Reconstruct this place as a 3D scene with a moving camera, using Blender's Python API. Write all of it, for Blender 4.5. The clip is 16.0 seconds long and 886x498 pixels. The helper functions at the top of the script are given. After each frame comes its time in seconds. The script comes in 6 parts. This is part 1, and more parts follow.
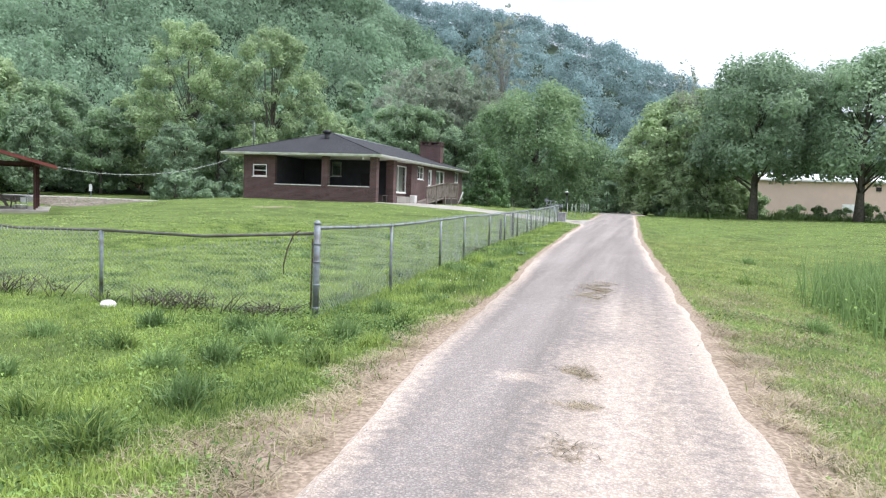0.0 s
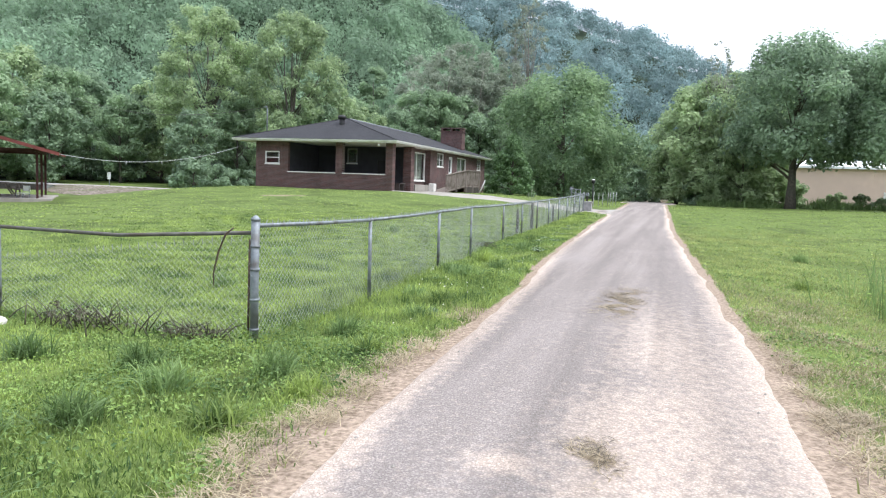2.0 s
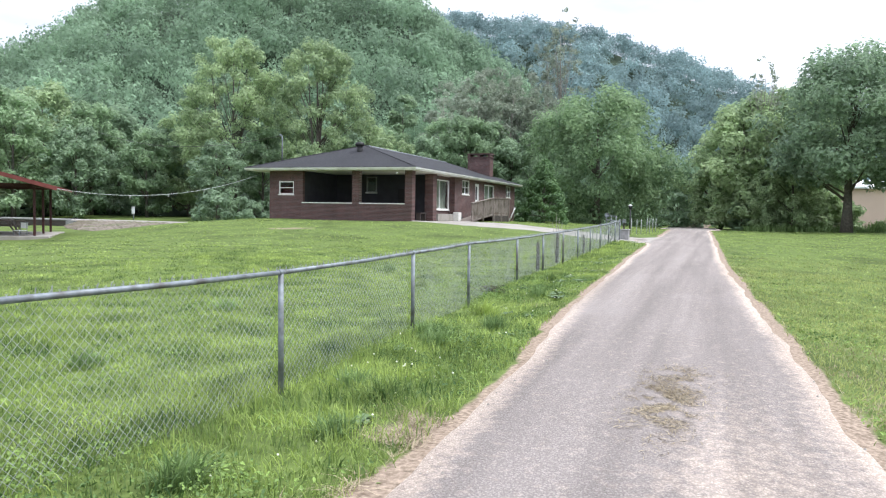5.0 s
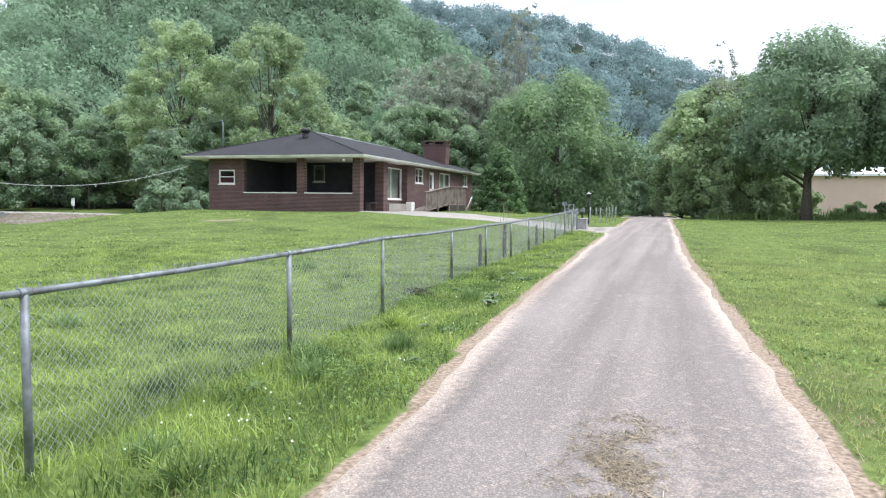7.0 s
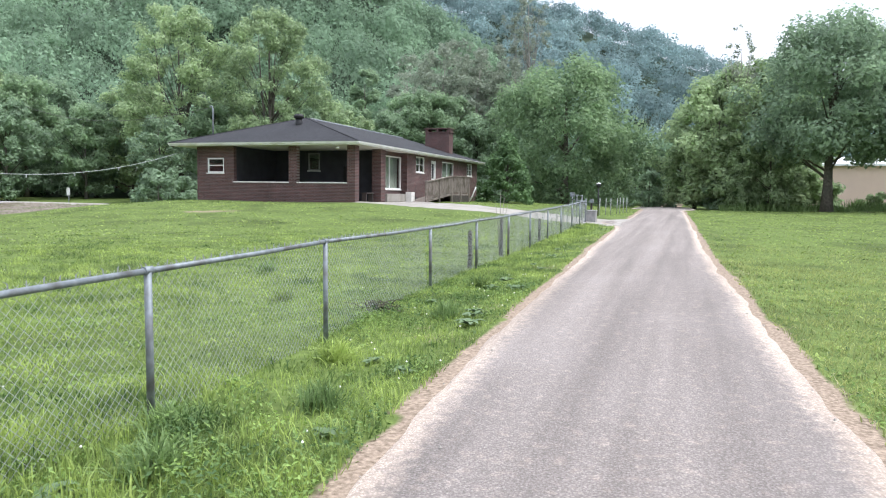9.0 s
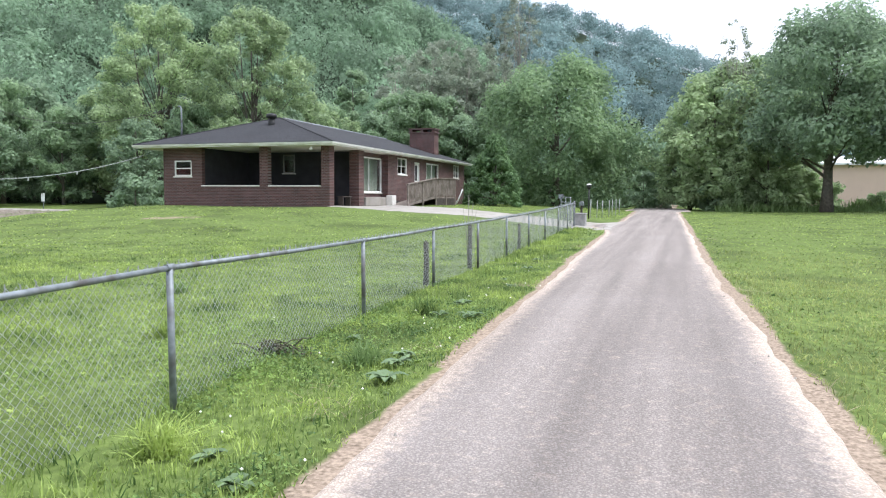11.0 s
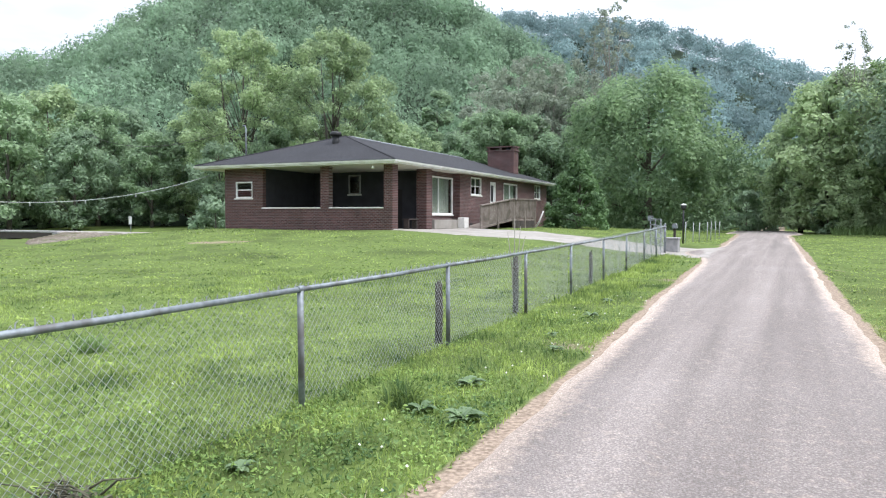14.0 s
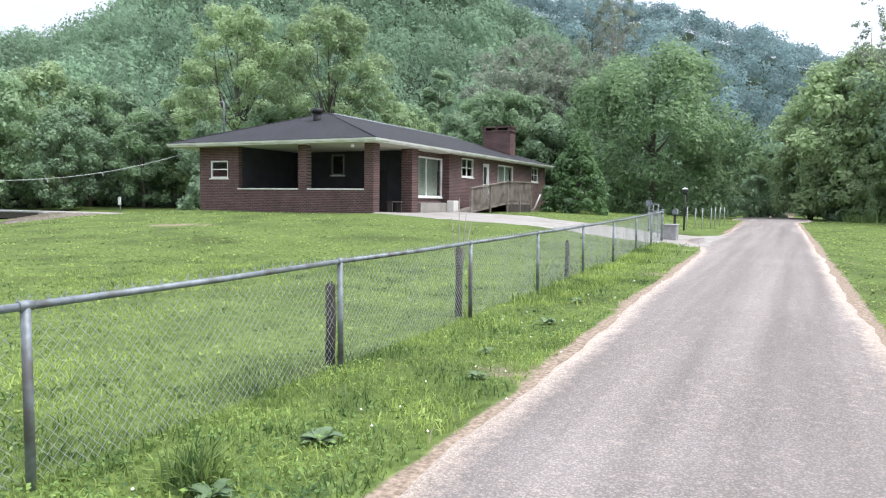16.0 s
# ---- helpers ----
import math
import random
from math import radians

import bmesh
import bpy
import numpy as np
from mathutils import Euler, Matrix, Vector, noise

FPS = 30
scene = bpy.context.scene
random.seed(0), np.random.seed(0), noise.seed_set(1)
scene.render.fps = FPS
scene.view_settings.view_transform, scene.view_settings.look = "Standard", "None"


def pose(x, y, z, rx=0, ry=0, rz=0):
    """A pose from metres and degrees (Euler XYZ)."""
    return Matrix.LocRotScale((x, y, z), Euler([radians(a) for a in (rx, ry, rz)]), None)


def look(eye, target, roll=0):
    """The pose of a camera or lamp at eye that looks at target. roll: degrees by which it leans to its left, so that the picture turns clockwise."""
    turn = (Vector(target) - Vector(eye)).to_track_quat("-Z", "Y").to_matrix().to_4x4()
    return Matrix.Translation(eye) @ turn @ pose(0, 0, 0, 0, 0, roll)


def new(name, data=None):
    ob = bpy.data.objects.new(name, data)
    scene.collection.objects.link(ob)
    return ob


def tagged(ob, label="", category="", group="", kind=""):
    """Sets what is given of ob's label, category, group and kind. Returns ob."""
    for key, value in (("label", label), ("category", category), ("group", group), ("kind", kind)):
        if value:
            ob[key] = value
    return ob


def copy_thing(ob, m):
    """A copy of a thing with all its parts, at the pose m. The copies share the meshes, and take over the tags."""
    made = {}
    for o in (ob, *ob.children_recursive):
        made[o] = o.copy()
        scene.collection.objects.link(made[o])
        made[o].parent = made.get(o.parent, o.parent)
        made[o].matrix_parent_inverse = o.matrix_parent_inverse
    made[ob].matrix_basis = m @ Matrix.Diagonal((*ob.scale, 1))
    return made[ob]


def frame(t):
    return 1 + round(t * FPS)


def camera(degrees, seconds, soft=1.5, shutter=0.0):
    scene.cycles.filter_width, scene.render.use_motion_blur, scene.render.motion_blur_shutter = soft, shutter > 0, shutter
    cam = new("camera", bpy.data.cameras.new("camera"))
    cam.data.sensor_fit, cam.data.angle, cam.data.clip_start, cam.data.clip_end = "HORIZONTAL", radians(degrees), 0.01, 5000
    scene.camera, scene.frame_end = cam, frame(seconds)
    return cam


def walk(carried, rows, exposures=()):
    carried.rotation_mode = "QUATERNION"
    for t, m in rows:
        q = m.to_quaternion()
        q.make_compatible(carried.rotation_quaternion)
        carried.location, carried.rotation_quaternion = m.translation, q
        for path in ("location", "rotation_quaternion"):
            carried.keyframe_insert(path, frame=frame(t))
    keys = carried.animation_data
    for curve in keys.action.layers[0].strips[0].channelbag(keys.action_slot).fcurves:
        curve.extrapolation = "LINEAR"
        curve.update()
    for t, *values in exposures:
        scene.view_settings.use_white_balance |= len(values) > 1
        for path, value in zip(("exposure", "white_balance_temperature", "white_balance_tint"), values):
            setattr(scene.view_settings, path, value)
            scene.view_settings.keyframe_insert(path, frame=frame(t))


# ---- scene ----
cam = camera(63.0, 16.0, soft=1.15)
PATH = [
    (0, (0.812, -1.927, 1.431), (0.283, -0.003, 1.293), 2.1),
    (0.5, (0.815, -1.402, 1.438), (0.289, 0.524, 1.318), 1.9),
    (1, (0.717, -0.793, 1.43), (0.2, 1.135, 1.303), 1.9),
    (1.5, (0.738, -0.221, 1.434), (0.193, 1.698, 1.281), 2.1),
    (2, (0.69, 0.364, 1.453), (0.092, 2.264, 1.28), 2.1),
    (2.5, (0.602, 0.942, 1.481), (-0.051, 2.825, 1.313), 1.8),
    (3, (0.578, 1.515, 1.488), (-0.127, 3.381, 1.345), 1.7),
    (5.5, (0.369, 4.426, 1.519), (-0.317, 6.302, 1.425), 0.6),
    (6, (0.328, 4.979, 1.497), (-0.329, 6.864, 1.376), 0.1),
    (6.5, (0.383, 5.59, 1.486), (-0.262, 7.478, 1.355), 0.2),
    (7, (0.403, 6.171, 1.508), (-0.205, 8.073, 1.384), 0.7),
    (7.5, (0.404, 6.848, 1.486), (-0.218, 8.743, 1.35), 1.0),
    (8, (0.362, 7.427, 1.487), (-0.268, 9.319, 1.342), 1.1),
    (8.5, (0.248, 8.003, 1.52), (-0.377, 9.897, 1.373), 1.1),
    (9, (0.167, 8.573, 1.539), (-0.465, 10.465, 1.387), 0.8),
    (9.5, (0.079, 9.15, 1.535), (-0.531, 11.05, 1.393), 0.5),
    (12, (0.16, 12.209, 1.569), (-0.501, 14.091, 1.419), -0.2),
    (12.5, (0.145, 12.779, 1.574), (-0.615, 14.622, 1.426), -0.0),
    (13, (-0.003, 13.374, 1.585), (-0.823, 15.193, 1.451), 0.1),
    (13.5, (-0.026, 13.96, 1.57), (-0.884, 15.763, 1.454), 0.1),
    (14, (-0.134, 14.516, 1.573), (-0.991, 16.322, 1.488), 0.2),
    (14.5, (-0.138, 15.109, 1.551), (-0.983, 16.92, 1.458), 0.4),
    (15, (-0.144, 15.682, 1.568), (-0.991, 17.49, 1.46), 0.6),
    (15.5, (-0.145, 16.263, 1.567), (-0.99, 18.072, 1.444), 0.9),
    (16, (-0.101, 16.824, 1.563), (-0.975, 18.619, 1.432), 0.7),
]
walk(cam, [(t, look(eye, target, roll)) for t, eye, target, roll in PATH], [(0, 1.4, 5850, 11), (16, 1.4, 5850, 11)])

# ---- world, sun, exposure ----
world = bpy.data.worlds.new("sky")
scene.world = world
world.use_nodes = True
wn, wl = world.node_tree.nodes, world.node_tree.links
sky = wn.new("ShaderNodeTexSky")
sky.sky_type = "NISHITA"
sky.sun_disc = False
sky.sun_elevation, sky.sun_rotation = radians(60), radians(77)
sky.dust_density, sky.air_density = 3.0, 1.2
wtc = wn.new("ShaderNodeTexCoord")
wmap = wn.new("ShaderNodeMapping")
wmap.inputs["Scale"].default_value = (1.0, 1.0, 3.5)
wnoise = wn.new("ShaderNodeTexNoise")
wnoise.inputs["Scale"].default_value, wnoise.inputs["Detail"].default_value = 2.6, 6.0
wramp = wn.new("ShaderNodeValToRGB")
wramp.color_ramp.elements[0].position, wramp.color_ramp.elements[0].color = 0.36, (5.0, 5.15, 5.6, 1)
wramp.color_ramp.elements[1].position, wramp.color_ramp.elements[1].color = 0.64, (8.3, 8.2, 8.3, 1)
# an overcast sky is brightest overhead
wsep, wgrad, wscale = wn.new("ShaderNodeSeparateXYZ"), wn.new("ShaderNodeMapRange"), wn.new("ShaderNodeVectorMath")
wscale.operation = "SCALE"
for key, value in (("From Min", 0.1), ("From Max", 0.85), ("To Min", 0.66), ("To Max", 1.4)):
    wgrad.inputs[key].default_value = value
wmix = wn.new("ShaderNodeMix")
wmix.data_type = "RGBA"
wmix.inputs[0].default_value = 0.92
wl.new(wtc.outputs["Generated"], wmap.inputs["Vector"])
wl.new(wmap.outputs["Vector"], wnoise.inputs["Vector"])
wl.new(wnoise.outputs["Fac"], wramp.inputs["Fac"])
wl.new(sky.outputs["Color"], wmix.inputs["A"])
wl.new(wtc.outputs["Generated"], wsep.inputs[0])
wl.new(wsep.outputs["Z"], wgrad.inputs["Value"])
wl.new(wramp.outputs["Color"], wscale.inputs[0])
wl.new(wgrad.outputs[0], wscale.inputs["Scale"])
wl.new(wscale.outputs[0], wmix.inputs["B"])
wl.new(wmix.outputs["Result"], wn["Background"].inputs["Color"])
wn["Background"].inputs["Strength"].default_value = 0.09

sun_data = bpy.data.lights.new("sun", "SUN")
sun_data.energy, sun_data.angle, sun_data.color = 1.55, radians(24), (1.0, 0.95, 0.86)
sun = new("sun", sun_data)
sun.matrix_world = look((34, 8, 60), (0, 0, 0))


# ---- materials ----
def surf(name, c1, c2, scale=4.0, c3=None, scale2=0.6, rough=0.85, bump=0.0, bump_scale=None, metal=0.0, spread=0.25, spec=0.3):
    """A surface with grain at one scale and stains at another, in metres."""
    m = bpy.data.materials.new(name)
    m.use_nodes = True
    n, l = m.node_tree.nodes, m.node_tree.links
    b = n["Principled BSDF"]
    b.inputs["Roughness"].default_value, b.inputs["Metallic"].default_value = rough, metal
    b.inputs["Specular IOR Level"].default_value = spec
    tc = n.new("ShaderNodeTexCoord")
    n1 = n.new("ShaderNodeTexNoise")
    n1.inputs["Scale"].default_value, n1.inputs["Detail"].default_value = scale, 6.0
    r1 = n.new("ShaderNodeValToRGB")
    r1.color_ramp.elements[0].position, r1.color_ramp.elements[0].color = 0.5 - spread, (*c1, 1)
    r1.color_ramp.elements[1].position, r1.color_ramp.elements[1].color = 0.5 + spread, (*c2, 1)
    l.new(tc.outputs["Object"], n1.inputs["Vector"])
    l.new(n1.outputs["Fac"], r1.inputs["Fac"])
    out = r1.outputs["Color"]
    if c3:
        n2 = n.new("ShaderNodeTexNoise")
        n2.inputs["Scale"].default_value, n2.inputs["Detail"].default_value = scale2, 4.0
        r2 = n.new("ShaderNodeValToRGB")
        r2.color_ramp.elements[0].position, r2.color_ramp.elements[1].position = 0.48, 0.68
        mx = n.new("ShaderNodeMix")
        mx.data_type = "RGBA"
        l.new(tc.outputs["Object"], n2.inputs["Vector"])
        l.new(n2.outputs["Fac"], r2.inputs["Fac"])
        l.new(r2.outputs["Color"], mx.inputs[0])
        l.new(out, mx.inputs["A"])
        mx.inputs["B"].default_value = (*c3, 1)
        out = mx.outputs["Result"]
    l.new(out, b.inputs["Base Color"])
    if bump:
        n3 = n.new("ShaderNodeTexNoise")
        n3.inputs["Scale"].default_value, n3.inputs["Detail"].default_value = bump_scale or scale * 4, 8.0
        bp = n.new("ShaderNodeBump")
        bp.inputs["Strength"].default_value, bp.inputs["Distance"].default_value = bump, 0.02
        l.new(tc.outputs["Object"], n3.inputs["Vector"])
        l.new(n3.outputs["Fac"], bp.inputs["Height"])
        l.new(bp.outputs["Normal"], b.inputs["Normal"])
    return m


def leafy(name, dark, light, through_light=0.3, patch=0.25, rough=0.6, drift=1.45, single=0.55):
    """Leaves or blades: each one its own shade, in drifts of lighter and darker green, letting some light through."""
    m = bpy.data.materials.new(name)
    m.use_nodes = True
    n, l = m.node_tree.nodes, m.node_tree.links
    b = n["Principled BSDF"]
    b.inputs["Roughness"].default_value = rough
    b.inputs["Specular IOR Level"].default_value = 0.45
    geo, tc = n.new("ShaderNodeNewGeometry"), n.new("ShaderNodeTexCoord")
    info = n.new("ShaderNodeObjectInfo")
    nz = n.new("ShaderNodeTexNoise")
    nz.inputs["Scale"].default_value, nz.inputs["Detail"].default_value = patch, 3.0
    add = n.new("ShaderNodeMath")
    add.operation = "MULTIPLY_ADD"
    add.inputs[1].default_value = single
    add2 = n.new("ShaderNodeMath")
    add2.operation = "MULTIPLY_ADD"
    add2.inputs[1].default_value = drift
    sub = n.new("ShaderNodeMath")
    sub.operation = "MULTIPLY_ADD"
    sub.inputs[1].default_value, sub.inputs[2].default_value = 0.3, 0.34 - drift / 2 - single / 2
    ramp = n.new("ShaderNodeValToRGB")
    ramp.color_ramp.elements[0].position, ramp.color_ramp.elements[0].color = 0.05, (*dark, 1)
    ramp.color_ramp.elements[1].position, ramp.color_ramp.elements[1].color = 0.95, (*light, 1)
    tr = n.new("ShaderNodeBsdfTranslucent")
    mix = n.new("ShaderNodeMixShader")
    mix.inputs[0].default_value = through_light
    l.new(tc.outputs["Object"], nz.inputs["Vector"])
    l.new(info.outputs["Random"], sub.inputs[0])
    l.new(nz.outputs["Fac"], add2.inputs[0])
    l.new(sub.outputs[0], add2.inputs[2])
    l.new(geo.outputs["Random Per Island"], add.inputs[0])
    l.new(add2.outputs[0], add.inputs[2])
    l.new(add.outputs[0], ramp.inputs["Fac"])
    l.new(ramp.outputs["Color"], b.inputs["Base Color"])
    l.new(ramp.outputs["Color"], tr.inputs["Color"])
    l.new(b.outputs[0], mix.inputs[1])
    l.new(tr.outputs[0], mix.inputs[2])
    l.new(mix.outputs[0], n["Material Output"].inputs["Surface"])
    return m


def by_tree(m, low, high):
    """Lets each tree of a joined wood be lighter or darker as its kind is."""
    n, l = m.node_tree.nodes, m.node_tree.links
    ramp = next(k for k in n if k.bl_idname == "ShaderNodeValToRGB")
    at, mr, hsv = n.new("ShaderNodeAttribute"), n.new("ShaderNodeMapRange"), n.new("ShaderNodeHueSaturation")
    at.attribute_name = "tone"
    mr.inputs["To Min"].default_value, mr.inputs["To Max"].default_value = low, high
    l.new(at.outputs["Fac"], mr.inputs["Value"])
    l.new(mr.outputs[0], hsv.inputs["Value"])
    l.new(ramp.outputs["Color"], hsv.inputs["Color"])
    for k in n:
        if k.bl_idname == "ShaderNodeBsdfPrincipled":
            l.new(hsv.outputs[0], k.inputs["Base Color"])
        if k.bl_idname == "ShaderNodeBsdfTranslucent":
            l.new(hsv.outputs[0], k.inputs["Color"])


def brickwork(name, c1, c2, mortar, upright):
    """Running-bond brick on a wall; upright names the axis along which the wall runs."""
    m = bpy.data.materials.new(name)
    m.use_nodes = True
    n, l = m.node_tree.nodes, m.node_tree.links
    b = n["Principled BSDF"]
    b.inputs["Roughness"].default_value = 0.88
    tc, sep, com = n.new("ShaderNodeTexCoord"), n.new("ShaderNodeSeparateXYZ"), n.new("ShaderNodeCombineXYZ")
    br = n.new("ShaderNodeTexBrick")
    for key, v in (("Scale", 1.0), ("Mortar Size", 0.009), ("Brick Width", 0.215), ("Row Height", 0.078), ("Bias", -0.1)):
        br.inputs[key].default_value = v
    br.inputs["Color1"].default_value, br.inputs["Color2"].default_value, br.inputs["Mortar"].default_value = (*c1, 1), (*c2, 1), (*mortar, 1)
    nz = n.new("ShaderNodeTexNoise")
    nz.inputs["Scale"].default_value, nz.inputs["Detail"].default_value = 1.3, 6.0
    hsv = n.new("ShaderNodeHueSaturation")
    mr = n.new("ShaderNodeMapRange")
    mr.inputs["To Min"].default_value, mr.inputs["To Max"].default_value = 0.55, 1.45
    bp = n.new("ShaderNodeBump")
    bp.invert = True
    bp.inputs["Strength"].default_value, bp.inputs["Distance"].default_value = 0.6, 0.01
    l.new(tc.outputs["Object"], sep.inputs[0])
    l.new(sep.outputs[upright], com.inputs["X"])
    l.new(sep.outputs["Z"], com.inputs["Y"])
    l.new(com.outputs[0], br.inputs["Vector"])
    l.new(tc.outputs["Object"], nz.inputs["Vector"])
    l.new(nz.outputs["Fac"], mr.inputs["Value"])
    l.new(mr.outputs[0], hsv.inputs["Value"])
    l.new(br.outputs["Color"], hsv.inputs["Color"])
    l.new(hsv.outputs[0], b.inputs["Base Color"])
    l.new(br.outputs["Fac"], bp.inputs["Height"])
    l.new(bp.outputs[0], b.inputs["Normal"])
    return m


def shingled(name):
    """Weathered dark asphalt shingles in courses."""
    m = surf(name, (0.02, 0.02, 0.023), (0.045, 0.045, 0.049), 9.0, (0.027, 0.027, 0.03), 0.5, 0.9)
    n, l = m.node_tree.nodes, m.node_tree.links
    tc = n.new("ShaderNodeTexCoord")
    br = n.new("ShaderNodeTexBrick")
    for key, v in (("Scale", 1.0), ("Mortar Size", 0.006), ("Brick Width", 0.3), ("Row Height", 0.06)):
        br.inputs[key].default_value = v
    sep, com = n.new("ShaderNodeSeparateXYZ"), n.new("ShaderNodeCombineXYZ")
    add = n.new("ShaderNodeMath")
    bp = n.new("ShaderNodeBump")
    bp.invert = True
    bp.inputs["Strength"].default_value, bp.inputs["Distance"].default_value = 0.7, 0.012
    l.new(tc.outputs["Object"], sep.inputs[0])
    l.new(sep.outputs["X"], add.inputs[0])
    l.new(sep.outputs["Y"], add.inputs[1])
    l.new(add.outputs[0], com.inputs["X"])
    l.new(sep.outputs["Z"], com.inputs["Y"])
    l.new(com.outputs[0], br.inputs["Vector"])
    l.new(br.outputs["Fac"], bp.inputs["Height"])
    l.new(bp.outputs[0], n["Principled BSDF"].inputs["Normal"])
    return m


def two_grounds(name, grass, grass2, bare, bare2, attribute, third=None, scale=3.5, blend=(0.86, 1.06), grain=2.6):
    """Turf soil that gives way to bare earth where the attribute says the ground is worn."""
    m = surf(name, grass, grass2, scale, third, 0.45, 0.95, 0.22 if scale < 20 else 0.8, 60.0 if scale < 20 else 90.0)
    n, l = m.node_tree.nodes, m.node_tree.links
    b = n["Principled BSDF"]
    b.inputs["Specular IOR Level"].default_value = 0.1
    old = b.inputs["Base Color"].links[0].from_socket
    tc, at = n.new("ShaderNodeTexCoord"), n.new("ShaderNodeAttribute")
    at.attribute_name = attribute
    nz = n.new("ShaderNodeTexNoise")
    nz.inputs["Scale"].default_value, nz.inputs["Detail"].default_value = grain, 8.0
    nz2 = n.new("ShaderNodeTexNoise")
    nz2.inputs["Scale"].default_value, nz2.inputs["Detail"].default_value = 28.0, 6.0
    rr = n.new("ShaderNodeValToRGB")
    rr.color_ramp.elements[0].position, rr.color_ramp.elements[0].color = 0.3, (*bare, 1)
    rr.color_ramp.elements[1].position, rr.color_ramp.elements[1].color = 0.7, (*bare2, 1)
    sm = n.new("ShaderNodeMath")
    sm.operation = "ADD"
    sm.use_clamp = False
    ramp = n.new("ShaderNodeValToRGB")
    ramp.color_ramp.elements[0].position, ramp.color_ramp.elements[1].position = blend[0], min(blend[1], 1.0)
    mx = n.new("ShaderNodeMix")
    mx.data_type = "RGBA"
    l.new(tc.outputs["Object"], nz.inputs["Vector"])
    l.new(tc.outputs["Object"], nz2.inputs["Vector"])
    l.new(nz2.outputs["Fac"], rr.inputs["Fac"])
    l.new(at.outputs["Fac"], sm.inputs[0])
    l.new(nz.outputs["Fac"], sm.inputs[1])
    l.new(sm.outputs[0], ramp.inputs["Fac"])
    l.new(ramp.outputs["Color"], mx.inputs[0])
    l.new(old, mx.inputs["A"])
    l.new(rr.outputs["Color"], mx.inputs["B"])
    l.new(mx.outputs["Result"], b.inputs["Base Color"])
    return m


def glass(name, tint, rough=0.05):
    m = bpy.data.materials.new(name)
    m.use_nodes = True
    b = m.node_tree.nodes["Principled BSDF"]
    b.inputs["Base Color"].default_value = (*tint, 1)
    b.inputs["Roughness"].default_value = rough
    b.inputs["Transmission Weight"].default_value = 1.0
    b.inputs["IOR"].default_value = 1.45
    return m


def screen_cloth(name):
    """Dark insect screen that lets a little through."""
    m = bpy.data.materials.new(name)
    m.use_nodes = True
    n, l = m.node_tree.nodes, m.node_tree.links
    t = n.new("ShaderNodeBsdfTransparent")
    mix = n.new("ShaderNodeMixShader")
    mix.inputs[0].default_value = 0.6
    b = n["Principled BSDF"]
    b.inputs["Base Color"].default_value, b.inputs["Roughness"].default_value = (0.005, 0.0055, 0.007, 1), 0.8
    b.inputs["Specular IOR Level"].default_value = 0.1
    l.new(t.outputs[0], mix.inputs[1])
    l.new(b.outputs[0], mix.inputs[2])
    l.new(mix.outputs[0], n["Material Output"].inputs["Surface"])
    return m


M_ground = two_grounds("turf_soil", (0.05, 0.075, 0.02), (0.17, 0.225, 0.062), (0.14, 0.106, 0.078), (0.38, 0.3, 0.23), "bare", (0.065, 0.088, 0.026), 9.0, (0.72, 1.0))
M_blade = leafy("grass_blade", (0.055, 0.11, 0.03), (0.4, 0.5, 0.13), 0.4, 1.3, drift=2.6)
M_blade_field = leafy("field_grass_blade", (0.1, 0.13, 0.04), (0.44, 0.48, 0.17), 0.4, 1.3, drift=2.2)
M_blade_dry = leafy("dry_grass_blade", (0.23, 0.18, 0.11), (0.54, 0.455, 0.31), 0.2, 0.8)
M_brush = surf("grey_dead_brush", (0.05, 0.05, 0.035), (0.15, 0.14, 0.095), 12.0, rough=0.95)
M_dead = leafy("dead_brown_stalks", (0.05, 0.042, 0.03), (0.2, 0.16, 0.11), 0.1, 1.5)
M_weed = leafy("weed_leaf", (0.06, 0.12, 0.03), (0.3, 0.43, 0.1), 0.3, 1.5, drift=2.4)
M_dock = leafy("dock_leaf", (0.08, 0.13, 0.06), (0.2, 0.28, 0.13), 0.2, 1.5)
M_reed = leafy("reed_blade", (0.09, 0.15, 0.045), (0.29, 0.41, 0.15), 0.4, 0.8)
M_flower = surf("clover_flower", (0.7, 0.7, 0.6), (0.9, 0.9, 0.82), 30.0)
M_stone = surf("pale_stone", (0.4, 0.38, 0.34), (0.75, 0.72, 0.68), 14.0, rough=0.9, bump=0.3)
M_galv = surf("galvanised_steel", (0.16, 0.18, 0.195), (0.29, 0.315, 0.335), 18.0, (0.12, 0.115, 0.11), 5.0, 0.6, 0.1, metal=0.5)
M_wire = surf("galvanised_wire", (0.27, 0.285, 0.285), (0.43, 0.45, 0.45), 10.0, rough=0.6, metal=0.3)
M_dullpipe = surf("dull_brown_pipe", (0.08, 0.077, 0.07), (0.19, 0.185, 0.17), 12.0, (0.1, 0.085, 0.07), 4.0, 0.7, metal=0.2)
M_rust = surf("rusted_steel", (0.06, 0.05, 0.045), (0.16, 0.11, 0.08), 20.0, rough=0.85)
M_oldwood = surf("weathered_wood_post", (0.035, 0.03, 0.027), (0.09, 0.078, 0.07), 12.0, (0.07, 0.055, 0.05), 3.0, 0.9, 0.6, 40.0)
M_deckwood = surf("grey_deck_wood", (0.16, 0.13, 0.11), (0.3, 0.26, 0.23), 8.0, (0.13, 0.11, 0.09), 1.6, 0.9, 0.4)
M_bark = surf("bark", (0.07, 0.06, 0.05), (0.17, 0.15, 0.125), 6.0, (0.09, 0.09, 0.075), 1.2, 0.95, 0.8, 20.0)
